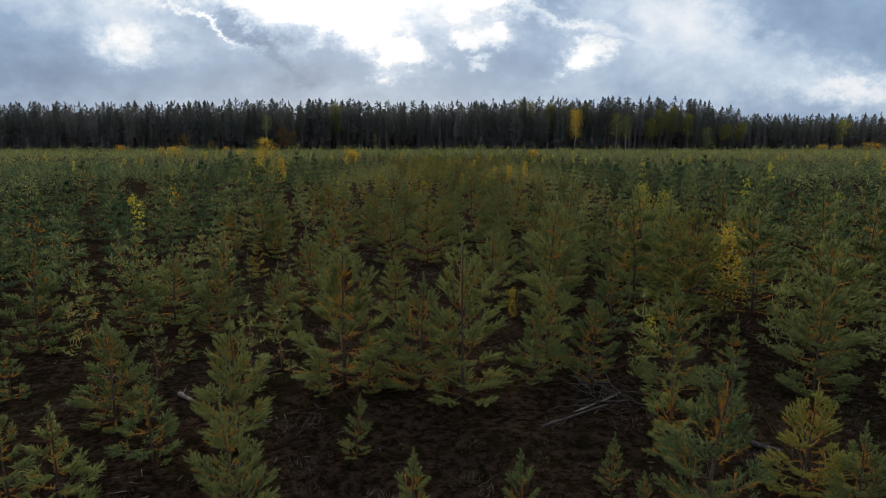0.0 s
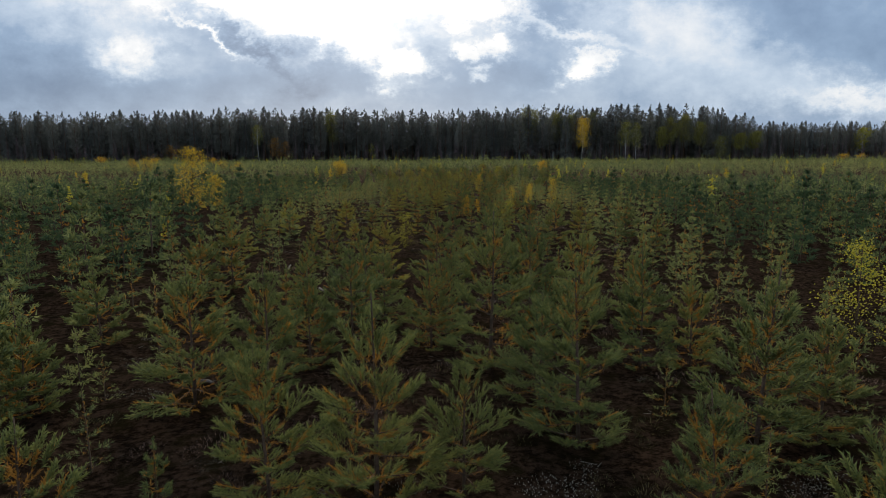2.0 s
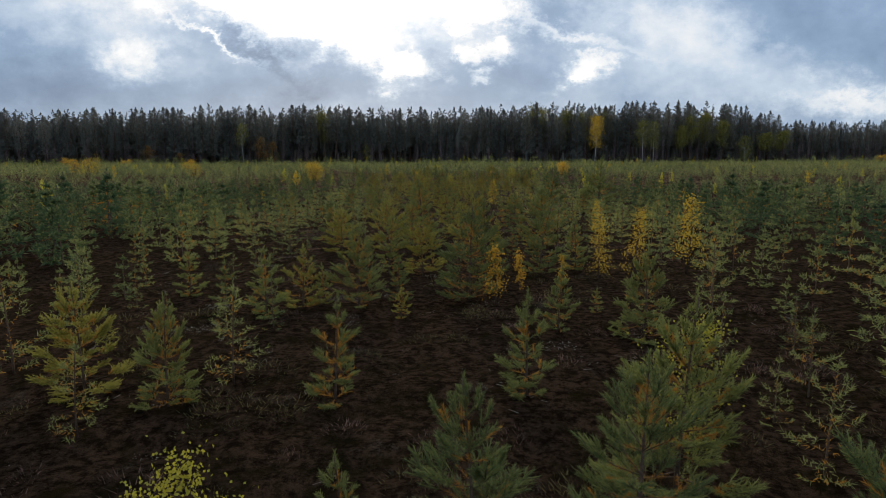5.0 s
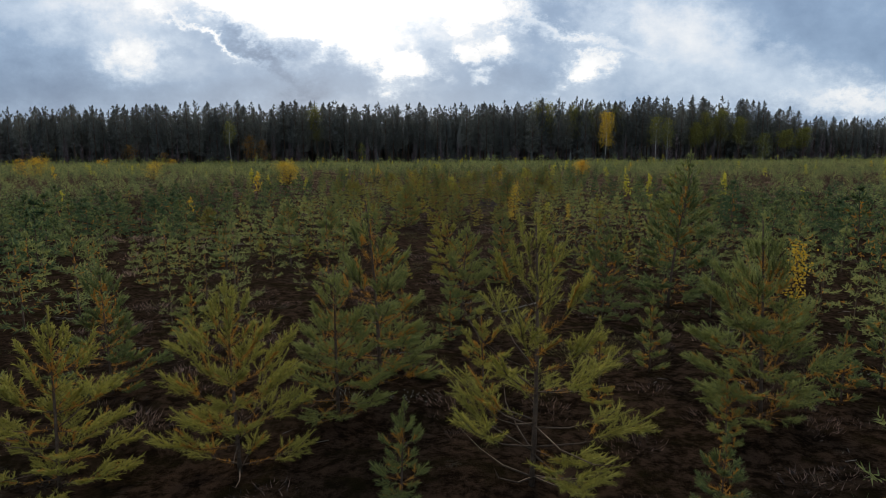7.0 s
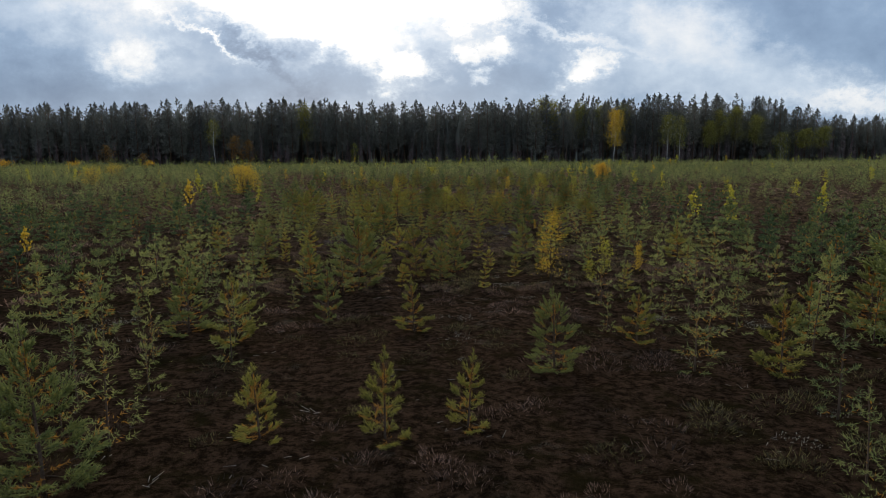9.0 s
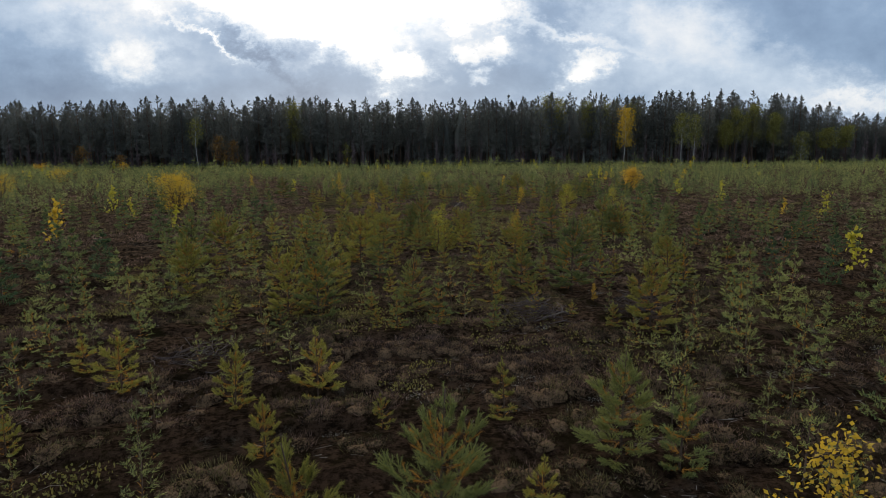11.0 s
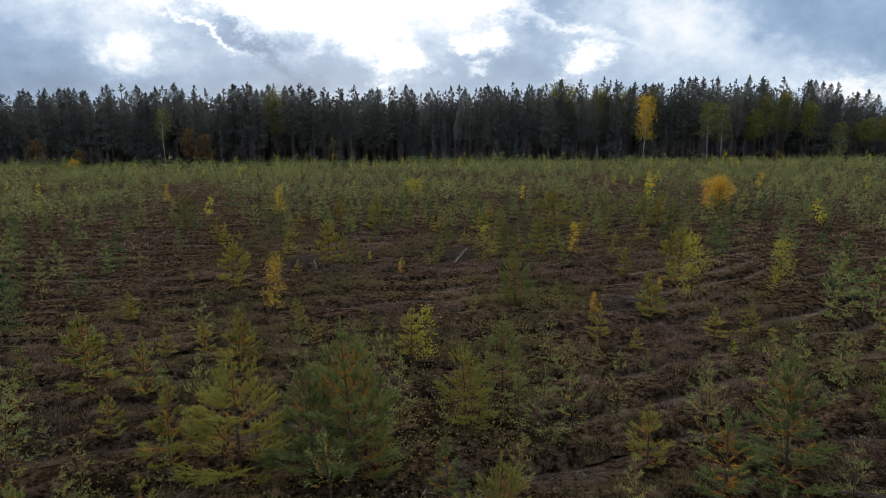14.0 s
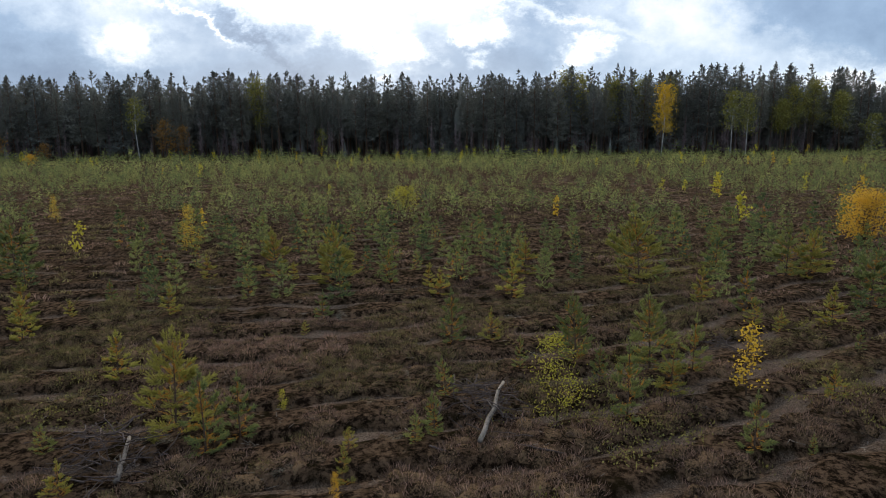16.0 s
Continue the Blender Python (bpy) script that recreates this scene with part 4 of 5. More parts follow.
bush(-16.1, 114.9, 2.95, 3.5, LEAF_YELLOW, "round willow bush with golden yellow autumn leaves", 3600, 14, 0.075)
bush(18.9, 134.2, 2.5, 2.7, LEAF_ORANGE, "round willow bush with orange-yellow autumn leaves", 3600, 14, 0.075)
bush(-1.0, 146.3, 1.75, 2.2, LEAF_LIME, "pale yellow open bush among young pines", 1100, 9)
bush(-36.5, 128.0, 2.5, 3.2, LEAF_YELLOW, "wide yellow willow bush on the heath", 900)
bush(-56.5, 137.0, 3.3, 4.6, LEAF_YELLOW, "large yellow bush far out on the heath", 900, leaf=0.13)
bush(-61.0, 140.0, 3.2, 2.8, LEAF_ORANGE, "orange bush far out on the heath", 600, leaf=0.13)
bush(-49.5, 158.5, 2.4, 3.4, LEAF_YELLOW, "low yellow bush far out on the heath", 500, leaf=0.13)
for bx, by, bh in ((148, 252, 3.2), (157, 256, 3.0), (168, 255, 4.0), (174, 257, 3.6), (183, 254, 4.2), (-112, 225, 3.0), (-96, 228, 2.6), (-78, 232, 2.4)):
    bush(bx, by, bh, bh * 1.5, LEAF_ORANGE if bh < 3.7 else LEAF_YELLOW, "yellow and orange bush at the edge of the heath", 350, leaf=0.25)


def tall_birch(x, y, h, wide, mat, label, leaves=900, leaf=0.09, low=0.14, stems=1, bark=BARK, name="birch_tree"):
    rng = np.random.default_rng(int(abs(x) * 13 + y * 3) % 9999 + 1)
    wood, green = leafy_geometry(rng, h, wide, leaves, leaf, low=low, stems=stems, round_top=True, side_stems=34)
    thing = new(name)
    part("trunk", wood, bark, thing, smooth=True)
    part("crown", green, mat, thing)
    thing.matrix_basis = pose(x, y, gz(x, y))
    standing.append((x, y))
    return tagged(thing, label, "birch tree")


tall_birch(-13.0, 47.2, 3.5, 1.9, LEAF_YELLOW, "young birch with golden yellow leaves above the pines", 1500, 0.075)
tall_birch(-12.0, 47.9, 2.1, 1.0, LEAF_YELLOW, "smaller golden birch beside a taller one", 600, 0.075)

# ---- the wood behind the heath ----
def edge_y(x):
    return np.interp(x, (-260, -110, 0, 70, 110, 135, 320), (263, 266, 270, 273, 279, 284, 292))


def wood_height(x):
    return np.interp(x, (-260, -110, -64, -40, 0, 24, 60, 90, 110, 124, 136, 320), (19.7, 21.1, 22.3, 21.9, 21.1, 22.9, 23.1, 23.6, 22.7, 20.6, 16.7, 16.7))


woods = np.random.default_rng(21)
TALL = [(sp, tall_conifer(woods, 20, low, wide, count, sp, 0.62)) for sp, low, wide, count in (
    (True, 0.06, 3.1, 4200), (True, 0.1, 2.7, 3800), (False, 0.26, 2.8, 4200), (False, 0.36, 3.0, 3800), (False, 0.2, 2.6, 4200), (False, 0.3, 2.4, 3600))]
tall_stock = {}
xs = -232.0
while xs < 300:
    xs += woods.uniform(0.5, 2.7)
    yy = float(edge_y(xs)) + woods.uniform(0, 9)
    i = int(woods.choice(6, p=(0.1, 0.1, 0.2, 0.2, 0.2, 0.2)))
    s = float(wood_height(xs)) / 20 * min(1.01, woods.uniform(0.74, 1.06))
    m = Matrix.Translation((xs, yy, gz(xs, yy))) @ Matrix.Rotation(woods.uniform(0, 6.28), 4, "Z") @ Matrix.Diagonal((s * woods.uniform(0.85, 1.3),) * 2 + (s, 1))
    if i not in tall_stock:
        spruce, (wood, green) = TALL[i]
        thing = new("spruce_tree" if spruce else "pine_tree")
        part("trunk", wood, BARK_TALL, thing, smooth=True)
        part("crown", green, CROWN_SPRUCE if spruce else CROWN_PINE, thing)
        tagged(thing, "tall dark spruce at the edge of the wood" if spruce else "tall dark pine with a bare lower trunk at the wood's edge", "spruce" if spruce else "pine", group="trees at the edge of the wood")
        thing.matrix_basis = m
        tall_stock[i] = thing
    else:
        f = tall_stock[i].scale
        copy_thing(tall_stock[i], m @ Matrix.Diagonal((1 / f[0], 1 / f[1], 1 / f[2], 1)))


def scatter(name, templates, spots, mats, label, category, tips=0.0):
    """ONE mesh of many plants. templates: lists of (verts, tris, material index); spots: x, y, z, template, turn, width, height, tint."""
    V, F, I, T, n = [], [], [], [], 0
    for x, y, z, i, turn, wide, tall, tone_of in spots:
        c, s = math.cos(turn), math.sin(turn)
        for v, f, mi in templates[int(i)]:
            if not len(v):
                continue
            q = np.empty_like(v)
            q[:, 0], q[:, 1], q[:, 2] = (v[:, 0] * c - v[:, 1] * s) * wide + x, (v[:, 0] * s + v[:, 1] * c) * wide + y, v[:, 2] * tall + z
            V.append(q)
            F.append(f + n)
            I.append(np.full(len(f), mi))
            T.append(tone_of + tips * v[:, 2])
            n += len(v)
    ob = new(name, tri_mesh(name, np.concatenate(V), np.concatenate(F), mats, np.concatenate(I), np.concatenate(T)))
    return tagged(ob, label, category, kind="stuff")


deep = []
for row in range(6):
    xs = -240.0
    while xs < 310:
        xs += woods.uniform(2.6, 5.0) if row < 3 else woods.uniform(1.7, 3.2)
        yy = float(edge_y(xs)) + 8 + row * 6.5 + woods.uniform(-3, 3)
        s = float(wood_height(xs)) / 20 * (woods.uniform(0.88, 1.02) + (0.05 if woods.random() < 0.12 else 0))
        deep.append((xs, yy, -0.95, (woods.integers(2) if woods.random() < 0.22 else 2 + woods.integers(3)) if row < 3 else 5 + woods.integers(2), woods.uniform(0, 6.28), s * woods.uniform(0.9, 1.3) * (1.0 if row < 3 else 1.4), s * (1 if row < 3 else 0.93), woods.uniform(-0.4, 0.4)))
lean_tall = [tall_conifer(woods, 20, a, b, c, sp, d, 0.45) for a, b, c, sp, d in ((0.08, 3.2, 300, True, 1.3), (0.1, 2.9, 280, True, 1.3), (0.2, 3.0, 300, False, 1.35),
             (0.24, 3.1, 290, False, 1.35), (0.16, 2.8, 300, False, 1.35), (0.0, 3.0, 90, True, 2.1), (0.0, 2.8, 90, True, 2.1))]
scatter("wood_interior", [[(a[0], a[1], 0), (b[0], b[1], 1)] for a, b in lean_tall], deep, [BARK_TALL, CROWN_PINE], "dense dark conifers deep in the wood", "wood")

under = []
for q in range(260):
    xs = woods.uniform(-235, 300)
    under.append((xs, float(edge_y(xs)) + woods.uniform(-1, 40), -0.95, woods.integers(2), woods.uniform(0, 6.28), woods.uniform(0.2, 0.4), woods.uniform(0.12, 0.34), woods.uniform(-0.3, 0.3)))
low_tall = [tall_conifer(woods, 20, 0.02, 4.0, 110, True, 1.4, 0.5) for q in range(2)]
scatter("undergrowth", [[(a[0], a[1], 0), (b[0], b[1], 1)] for a, b in low_tall], under, [BARK_TALL, CROWN_SPRUCE], "dark young spruces under the tall trees", "undergrowth")

# pale brush added to lift the wood's dark foot, in place of haze
brush = [(x, float(edge_y(x)) + woods.uniform(-2, 9), -0.95, woods.integers(3), woods.uniform(0, 6.28), woods.uniform(0.7, 1.3), woods.uniform(0.35, 1.3), woods.uniform(-0.4, 0.5)) for x in woods.uniform(-235, 300, 640)]
BARE = []
for q in range(3):
    g = Soup()
    g.tube([(0, 0, -0.2), (woods.normal(0, 0.2), woods.normal(0, 0.2), 7.8)], (0.07, 0.02), 4)
    n = 85
    z = woods.uniform(0.3, 7.6, n)
    az = woods.uniform(0, 6.28, n)
    g.blades(np.stack([0 * z, 0 * z, z], 1), np.stack([np.cos(az), np.sin(az), woods.uniform(0.2, 1.6, n)], 1), woods.uniform(0.7, 1.9, n) * (1.2 - z / 10), 0.11, woods)
    BARE.append([(*g.done(), 0)])
scatter("bare_brush", BARE, brush, [TWIG_BARE], "bare brown brush and stems added to lighten the wood's edge", "brush")

# birches and rusty trees that stand out from the wood
tall_birch(52.8, 259.5, 16.3, 5.2, LEAF_YELLOW, "tall birch with yellow crown and white trunk at the wood", 1500, 0.4, 0.34, bark=BARK_BIRCH)
tall_birch(-71.0, 262.5, 14.4, 3.6, LEAF_DULL, "slim birch with dull yellow crown and white trunk", 600, 0.4, 0.48, bark=BARK_BIRCH)
tall_birch(70.3, 262.0, 15.0, 5.0, LEAF_DULL, "birch with olive crown and white trunk at the wood", 1000, 0.42, 0.4, bark=BARK_BIRCH)
tall_birch(74.8, 264.0, 14.5, 4.2, LEAF_DULL, "birch with olive crown beside another", 800, 0.42, 0.35, bark=BARK_BIRCH)
tall_birch(178.0, 288.0, 13.0, 8.0, LEAF_LIME, "lime-yellow birch against the dark wood", 1100, 0.45, 0.25, bark=BARK_BIRCH)
tall_birch(112.0, 274.0, 9.5, 6.0, LEAF_DULL, "broad olive-yellow birch at the wood's edge", 900, 0.42, 0.1, bark=BARK_BIRCH)
tall_birch(-64.5, 263.0, 9.5, 5.0, LEAF_RUST, "rusty brown aspen at the edge of the wood", 700, 0.4, 0.2)
tall_birch(-61.0, 265.0, 8.0, 4.4, LEAF_RUST, "low rusty aspen at the edge of the wood", 500, 0.4, 0.15)
tall_birch(-105.0, 262.0, 6.5, 5.0, LEAF_RUST, "small rusty tree at the edge of the wood", 500, 0.4, 0.1)
tall_birch(-94.0, 263.0, 4.0, 3.5, LEAF_RUST, "rusty shrub at the edge of the wood", 300, 0.4, 0.1)
tall_birch(-28.0, 266.0, 7.0, 2.6, LEAF_DULL, "thin dull yellow birch before the dark wood", 300, 0.35, 0.2)
for bx, by, bh, bw in ((33, 296, 22.5, 7), (37, 297, 21.5, 6), (46, 296, 20.5, 7), (53, 298, 20.5, 6), (60, 297, 20.5, 6), (-44, 290, 20.5, 5), (92, 282, 18, 6), (98, 283, 19, 6), (88, 280, 14, 5), (104, 281, 16, 5), (120, 281, 11, 6), (128, 284, 12, 6)):
    tall_birch(bx, by - 19 if by > 288 else by - 6, bh * 0.95, bw, LEAF_DULL, "tall birch with olive autumn crown in the wood", 1900, 0.38, 0.42, bark=BARK_TALL)

# ---- the field of young pines beyond the nearest ----
field = np.random.default_rng(33)


def thin_pine(rng, h, whorls, density, size, width, laterals, per, reach, old):
    a, b, c = pine_geometry(rng, h, whorls, reach, density, size, width, old=old, laterals=laterals, per=per, wood_sides=(3, 0))
    return [(a[0], a[1], 0), (b[0], b[1], 1), (c[0], c[1], 2)]


def spire(rng, h, count, size, width):
    """A far sapling: one stem and tufts in whorls that narrow to a leader."""
    g, wd = Soup(), Soup()
    wd.tube([(0, 0, 0), (0, 0, h * 0.9)], (0.012 * h, 0.004 * h), 3)
    rings = max(4, int(count ** 0.5))
    level = rng.integers(0, rings, count) / rings
    z = h * (0.1 + 0.74 * level) + rng.normal(0, 0.02 * h, count)
    az = rng.uniform(0, 6.28, count)
    r = 0.36 * h * (1.0 - level) ** 0.75 * rng.uniform(0.15, 1.0, count) ** 0.7
    base = np.stack([np.cos(az) * r, np.sin(az) * r, z + r * 0.35], 1)
    way = np.stack([np.cos(az), np.sin(az), rng.uniform(-0.1, 1.3, count)], 1) + rng.normal(0, 0.25, (count, 3))
    g.blades(base, way, size * rng.uniform(0.6, 1.2, count), width, rng)
    g.blades([(0, 0, h * 0.8), (0, 0, h * 0.78)], [(0, 0, 1.0), (0.1, 0.05, 1.0)], h * 0.2, width * 0.6, rng)
    return [(*wd.done(), 0), (*g.done(), 1)]


MID = [thin_pine(field, 1.6, 6, 15, 0.105, 0.037, 2, 5, 0.37, o) for o in (0, 0.1, 0.3, 0.4, 0.2, 0.1)]
FAR = [spire(field, 1.6, 84, 0.17, 0.065) for q in range(6)]
OUT = [spire(field, 1.6, 22, 0.27, 0.14) for q in range(6)]
NEAR = [thin_pine(field, 1.2, 5, 26, 0.075, 0.021, 2, 5, 0.40, o) for o in (0, 0.3, 0.5, 0.7, 0.2, 0.1)]
NEAREST = [thin_pine(field, 1.2, 5, 62, 0.052, 0.0095, 2, 5, 0.40, o) for o in (0.1, 0.3, 0.5, 0.7, 0.2, 0.1)]
grid = {}
for px_, py_ in standing:
    grid.setdefault((int(px_ // 2), int(py_ // 2)), []).append((px_, py_))


def free(x, y, gap):
    i, j = int(x // 2), int(y // 2)
    return all((x - a) ** 2 + (y - b) ** 2 > gap * gap for di in (-1, 0, 1) for dj in (-1, 0, 1) for a, b in grid.get((i + di, j + dj), ()))


def crowd(x, y):
    """How thickly pines stand: dense at the start, thin on the open heath, dense again towards the wood."""
    d = np.interp(y, (0, 60, 82, 96, 118, 124, 134, 150, 175, 262), (0.78, 0.74, 0.6, 0.42, 0.2, 0.28, 0.46, 0.5, 0.46, 0.42))
    clump = noise.noise((x * 0.09, y * 0.12, 1.7))
    gap = np.interp(noise.noise((x * 0.035, y * 0.11, 7.1)), (0.12, 0.35), (1.0, 0.25)) if y > 128 else 1.0
    return d * (0.85 + 1.4 * clump) * gap


def stature(x, y):
    return np.interp(y, (0, 40, 62, 84, 110, 130, 160, 200, 240, 266), (1.75, 1.75, 1.7, 1.25, 1.15, 1.25, 1.35, 1.3, 1.3, 1.4))


mid_spots, far_spots, out_spots = [], [], []
near_spots = []
for q in range(6400):
    x, y = 1 + field.uniform(-9.5, 9.5), field.uniform(9, 108)
    if field.random() > np.interp(y, (0, 30, 60, 75, 103, 108), (0.45, 0.55, 0.7, 0.9, 0.95, 0.1)) or not free(x, y, 0.85):
        continue
    tall = float(np.interp(y, (0, 60, 84, 103, 110), (1.5, 1.4, 1.25, 1.2, 0.8))) * field.uniform(0.45, 1.15) / 1.2
    side = abs(x - np.interp(y, (0, 25, 50, 80, 120), (0.1, 0.7, 0.6, 1.4, 1.5)))
    if side < 2.8 and y < 88:
        continue
    if side < 6 and field.random() < (0.72 if side < 4 else 0.5) * (1.0 if y < 72 else 0.15):
        continue
    # tint lowered before y 70, to meet the shade painted into the rows
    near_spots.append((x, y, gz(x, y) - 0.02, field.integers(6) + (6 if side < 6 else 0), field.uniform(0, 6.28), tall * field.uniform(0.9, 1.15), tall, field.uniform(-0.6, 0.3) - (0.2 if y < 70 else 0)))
    grid.setdefault((int(x // 2), int(y // 2)), []).append((x, y))

yy = -34.0
while yy < 268:
    inner = 0.74 * (yy + 10) + 6 if yy > 4 else 0
    half_l = half_r = max(inner, 80)
    row_step = 1.55
    xs = -half_l
    while xs < half_r:
        xs += field.uniform(0.6, 1.8)
        y = yy + float(bend(np.float64(np.clip(xs, -30, 30)))) * 0.5 + field.uniform(-0.6, 0.6)
        if y > 267 or field.random() > crowd(xs, y) * 1.55 * 1.2:
            continue
        seen_from = max(abs(xs) / 0.69, y - 108, 6) if abs(xs) < inner else 200
        # the nearest strip holds the single saplings above
        if abs(xs - 1) < 10 and -3 < y < 125:
            continue
        if not free(xs, y, 0.9):
            continue
        h = float(stature(xs, y)) * float(np.clip(field.normal(1.0, 0.24), 0.45, 1.6)) / 1.6 * (field.uniform(1.3, 2.0) if y > 205 and field.random() < (0.06 if y < 250 else 0.25) else 1)
        # tint lowered before y 95: shade of the dense stand put into the colour
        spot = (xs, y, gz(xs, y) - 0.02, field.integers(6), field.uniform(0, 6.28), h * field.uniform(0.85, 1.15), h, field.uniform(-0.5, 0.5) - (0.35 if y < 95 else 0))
        grid.setdefault((int(xs // 2), int(y // 2)), []).append((xs, y))
        (mid_spots if seen_from < 31 else far_spots if seen_from < 92 else out_spots).append(spot)
    yy += row_step
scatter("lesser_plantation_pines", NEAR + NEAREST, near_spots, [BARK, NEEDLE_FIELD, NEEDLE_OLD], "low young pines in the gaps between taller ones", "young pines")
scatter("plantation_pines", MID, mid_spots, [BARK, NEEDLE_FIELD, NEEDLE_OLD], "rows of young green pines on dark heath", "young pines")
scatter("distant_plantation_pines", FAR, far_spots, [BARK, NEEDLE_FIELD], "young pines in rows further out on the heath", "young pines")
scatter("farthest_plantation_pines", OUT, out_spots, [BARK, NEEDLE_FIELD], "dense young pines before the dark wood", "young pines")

# yellow and lime birches scattered over the field
LEAFY = [leafy_geometry(field, 1.6, 0.9, 80, 0.16, side_stems=7) for q in range(4)]
for mat, count, lab in ((LEAF_YELLOW, 60, "yellow birch saplings scattered over the heath"), (LEAF_LIME, 170, "lime-yellow birch saplings scattered over the heath")):
    spots = []
    while len(spots) < count:
        y = field.uniform(20, 264)
        xs = field.uniform(-0.72, 0.72) * (y + 10)
        if (abs(xs) < 11 and y < 128) or not free(xs, y, 0.6):
            continue
        h = field.uniform(0.6, 1.25) * (1.5 if y > 235 else 1)
        spots.append((xs, y, gz(xs, y), field.integers(4), field.uniform(0, 6.28), h * 0.9, h, field.uniform(-0.3, 0.4)))
    scatter("birch_saplings", [[(a[0], a[1], 0), (b[0], b[1], 1)] for a, b in LEAFY], spots, [BARK, mat], lab, "birch saplings")

# ---- heather ----
def clump(rng, count, wide, width, mi):
    """A rounded heather bush: many short sprigs standing close together out of a low lumpy dome."""
    g = Soup()
    ph = rng.uniform(0, 6, 2)
    lump = lambda a: 1 + 0.24 * np.sin(2 * a + ph[0]) + 0.16 * np.sin(5 * a + ph[1])
    dome = [(0, 0, 0.07)]
    for q, z in ((0.4, 0.055), (0.65, 0.01), (0.85, -0.08)):
        dome += [(math.cos(a) * 0.32 * q * lump(a), math.sin(a) * 0.32 * q * lump(a), z + rng.normal(0, 0.018)) for a in np.arange(8) * 0.7854]
    faces = [(0, 1 + j, 1 + (j + 1) % 8) for j in range(8)]
    for r in (0, 8):
        for j in range(8):
            a, b = 1 + r + j, 1 + r + (j + 1) % 8
            faces += [(a, a + 8, b + 8), (a, b + 8, b)]
    az, q = rng.uniform(0, 6.28, count), rng.random(count) ** 0.5
    r = 0.34 * q * lump(az)
    top = 0.13 * np.sqrt(np.maximum(0, 1 - q * q)) * rng.uniform(0.35, 1.15, count)
    base = np.stack([np.cos(az) * r, np.sin(az) * r, top - 0.035], 1)
    way = np.stack([np.cos(az) * q * 0.8 + rng.normal(0, 0.4, count), np.sin(az) * q * 0.8 + rng.normal(0, 0.4, count), 0.8 + 0 * q], 1)
    g.blades(base, way, rng.uniform(0.06, 0.12, count) * wide, width, rng)
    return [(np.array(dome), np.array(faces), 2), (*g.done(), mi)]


PILES = ((2.13, 117.88), (-3.38, 116.29), (3.36, 87.8), (5.81, 88.32), (2.52, 8.8), (6.74, 100.02), (6.39, 110.44), (-3.14, 84.77), (7.19, 120.75))


def heather_spots(count, y0, y1, half, rate):
    out = []
    for q in range(count):
        y = field.uniform(y0, y1)
        xs = 1 + field.uniform(-half, half)
        c = float(patchy(xs, y, 1.3)) * 0.6 + float(patchy(xs + 31, y, 3.1)) * 0.4
        f = float(furrow(np.float64(xs), np.float64(y)))
        if field.random() > (0.1 + 0.9 * f * f) * np.clip((c - 0.27) * 6, 0.04, 1) * rate or not free(xs, y, 0.45):
            continue
        if any((xs - a) ** 2 + (y - b) ** 2 < 0.5 for a, b in PILES):
            continue
        s = (field.uniform(0.5, 0.95) + 0.6 * max(0, c - 0.45)) * (0.5 + 0.5 * f)
        kind = field.integers(6) + (6 if noise.noise((xs * 0.22, y * 0.22, 4.0)) + field.normal(0, 0.15) > 0.0 else 0)
        # tint lowered up to y 104: shade among the pines put into the heather
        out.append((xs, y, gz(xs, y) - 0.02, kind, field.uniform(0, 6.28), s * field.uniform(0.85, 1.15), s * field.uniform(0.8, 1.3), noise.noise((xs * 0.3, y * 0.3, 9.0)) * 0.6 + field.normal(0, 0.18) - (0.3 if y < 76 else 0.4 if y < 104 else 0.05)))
    return out


FINE = [clump(field, 130, 1.0, 0.011, q // 6) for q in range(12)]
LOOSE = [[(v * (1, 1, 0.8), f, m) for v, f, m in clump(field, 100, 1.0, 0.012, q // 6) if m < 2] for q in range(12)]
ROUGH = [clump(field, 24, 1.4, 0.045, q // 6) for q in range(12)]
fine_spots = heather_spots(12500, 76, 128, 9.0, 1.0) + [(*q[:3], q[3] + 12, *q[4:]) for q in heather_spots(4600, 4, 76, 6.5, 0.7)]
rough_spots = [q for q in heather_spots(12000, 70, 172, 34, 0.9) if abs(q[0] - 1) > 9.5 or q[1] > 130] + [q for q in heather_spots(2600, 10, 76, 14, 0.5) if abs(q[0] - 1) > 7 and q[1] > 60]
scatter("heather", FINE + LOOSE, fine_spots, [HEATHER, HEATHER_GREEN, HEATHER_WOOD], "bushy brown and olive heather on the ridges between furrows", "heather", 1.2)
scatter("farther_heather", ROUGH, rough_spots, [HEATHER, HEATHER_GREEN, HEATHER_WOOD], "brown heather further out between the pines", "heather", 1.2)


def mat_of_leaves(rng):
    g = Soup()
    n = 36
    az, r = rng.uniform(0, 6.28, n), 0.4 * rng.random(n) ** 0.6
    base = np.stack([np.cos(az) * r, np.sin(az) * r, rng.uniform(0.0, 0.09, n) * (1.1 - r)], 1)
    g.blades(base, rng.normal(size=(n, 3)) + (0, 0, 0.7), rng.uniform(0.03, 0.06, n), 0.035, rng, leaf=True)
    return [(*g.done(), 0)]


MATS = [mat_of_leaves(field) for q in range(6)]
spots = []
for q in range(5200):
    y, xs = field.uniform(80, 132), 1 + field.uniform(-10, 10)
    if float(patchy(xs + 77, y + 13, 1.9)) * 0.6 + float(patchy(xs + 50, y, 5.0)) * 0.4 < 0.6:
        continue
    spots.append((xs, y, gz(xs, y), field.integers(6), field.uniform(0, 6.28), field.uniform(0.6, 1.1), field.uniform(0.7, 1.4), field.uniform(-0.3, 0.4)))
scatter("berry_shrubs", MATS, spots, [BERRY], "low olive-green berry shrubs in patches on the heath", "berry shrubs")

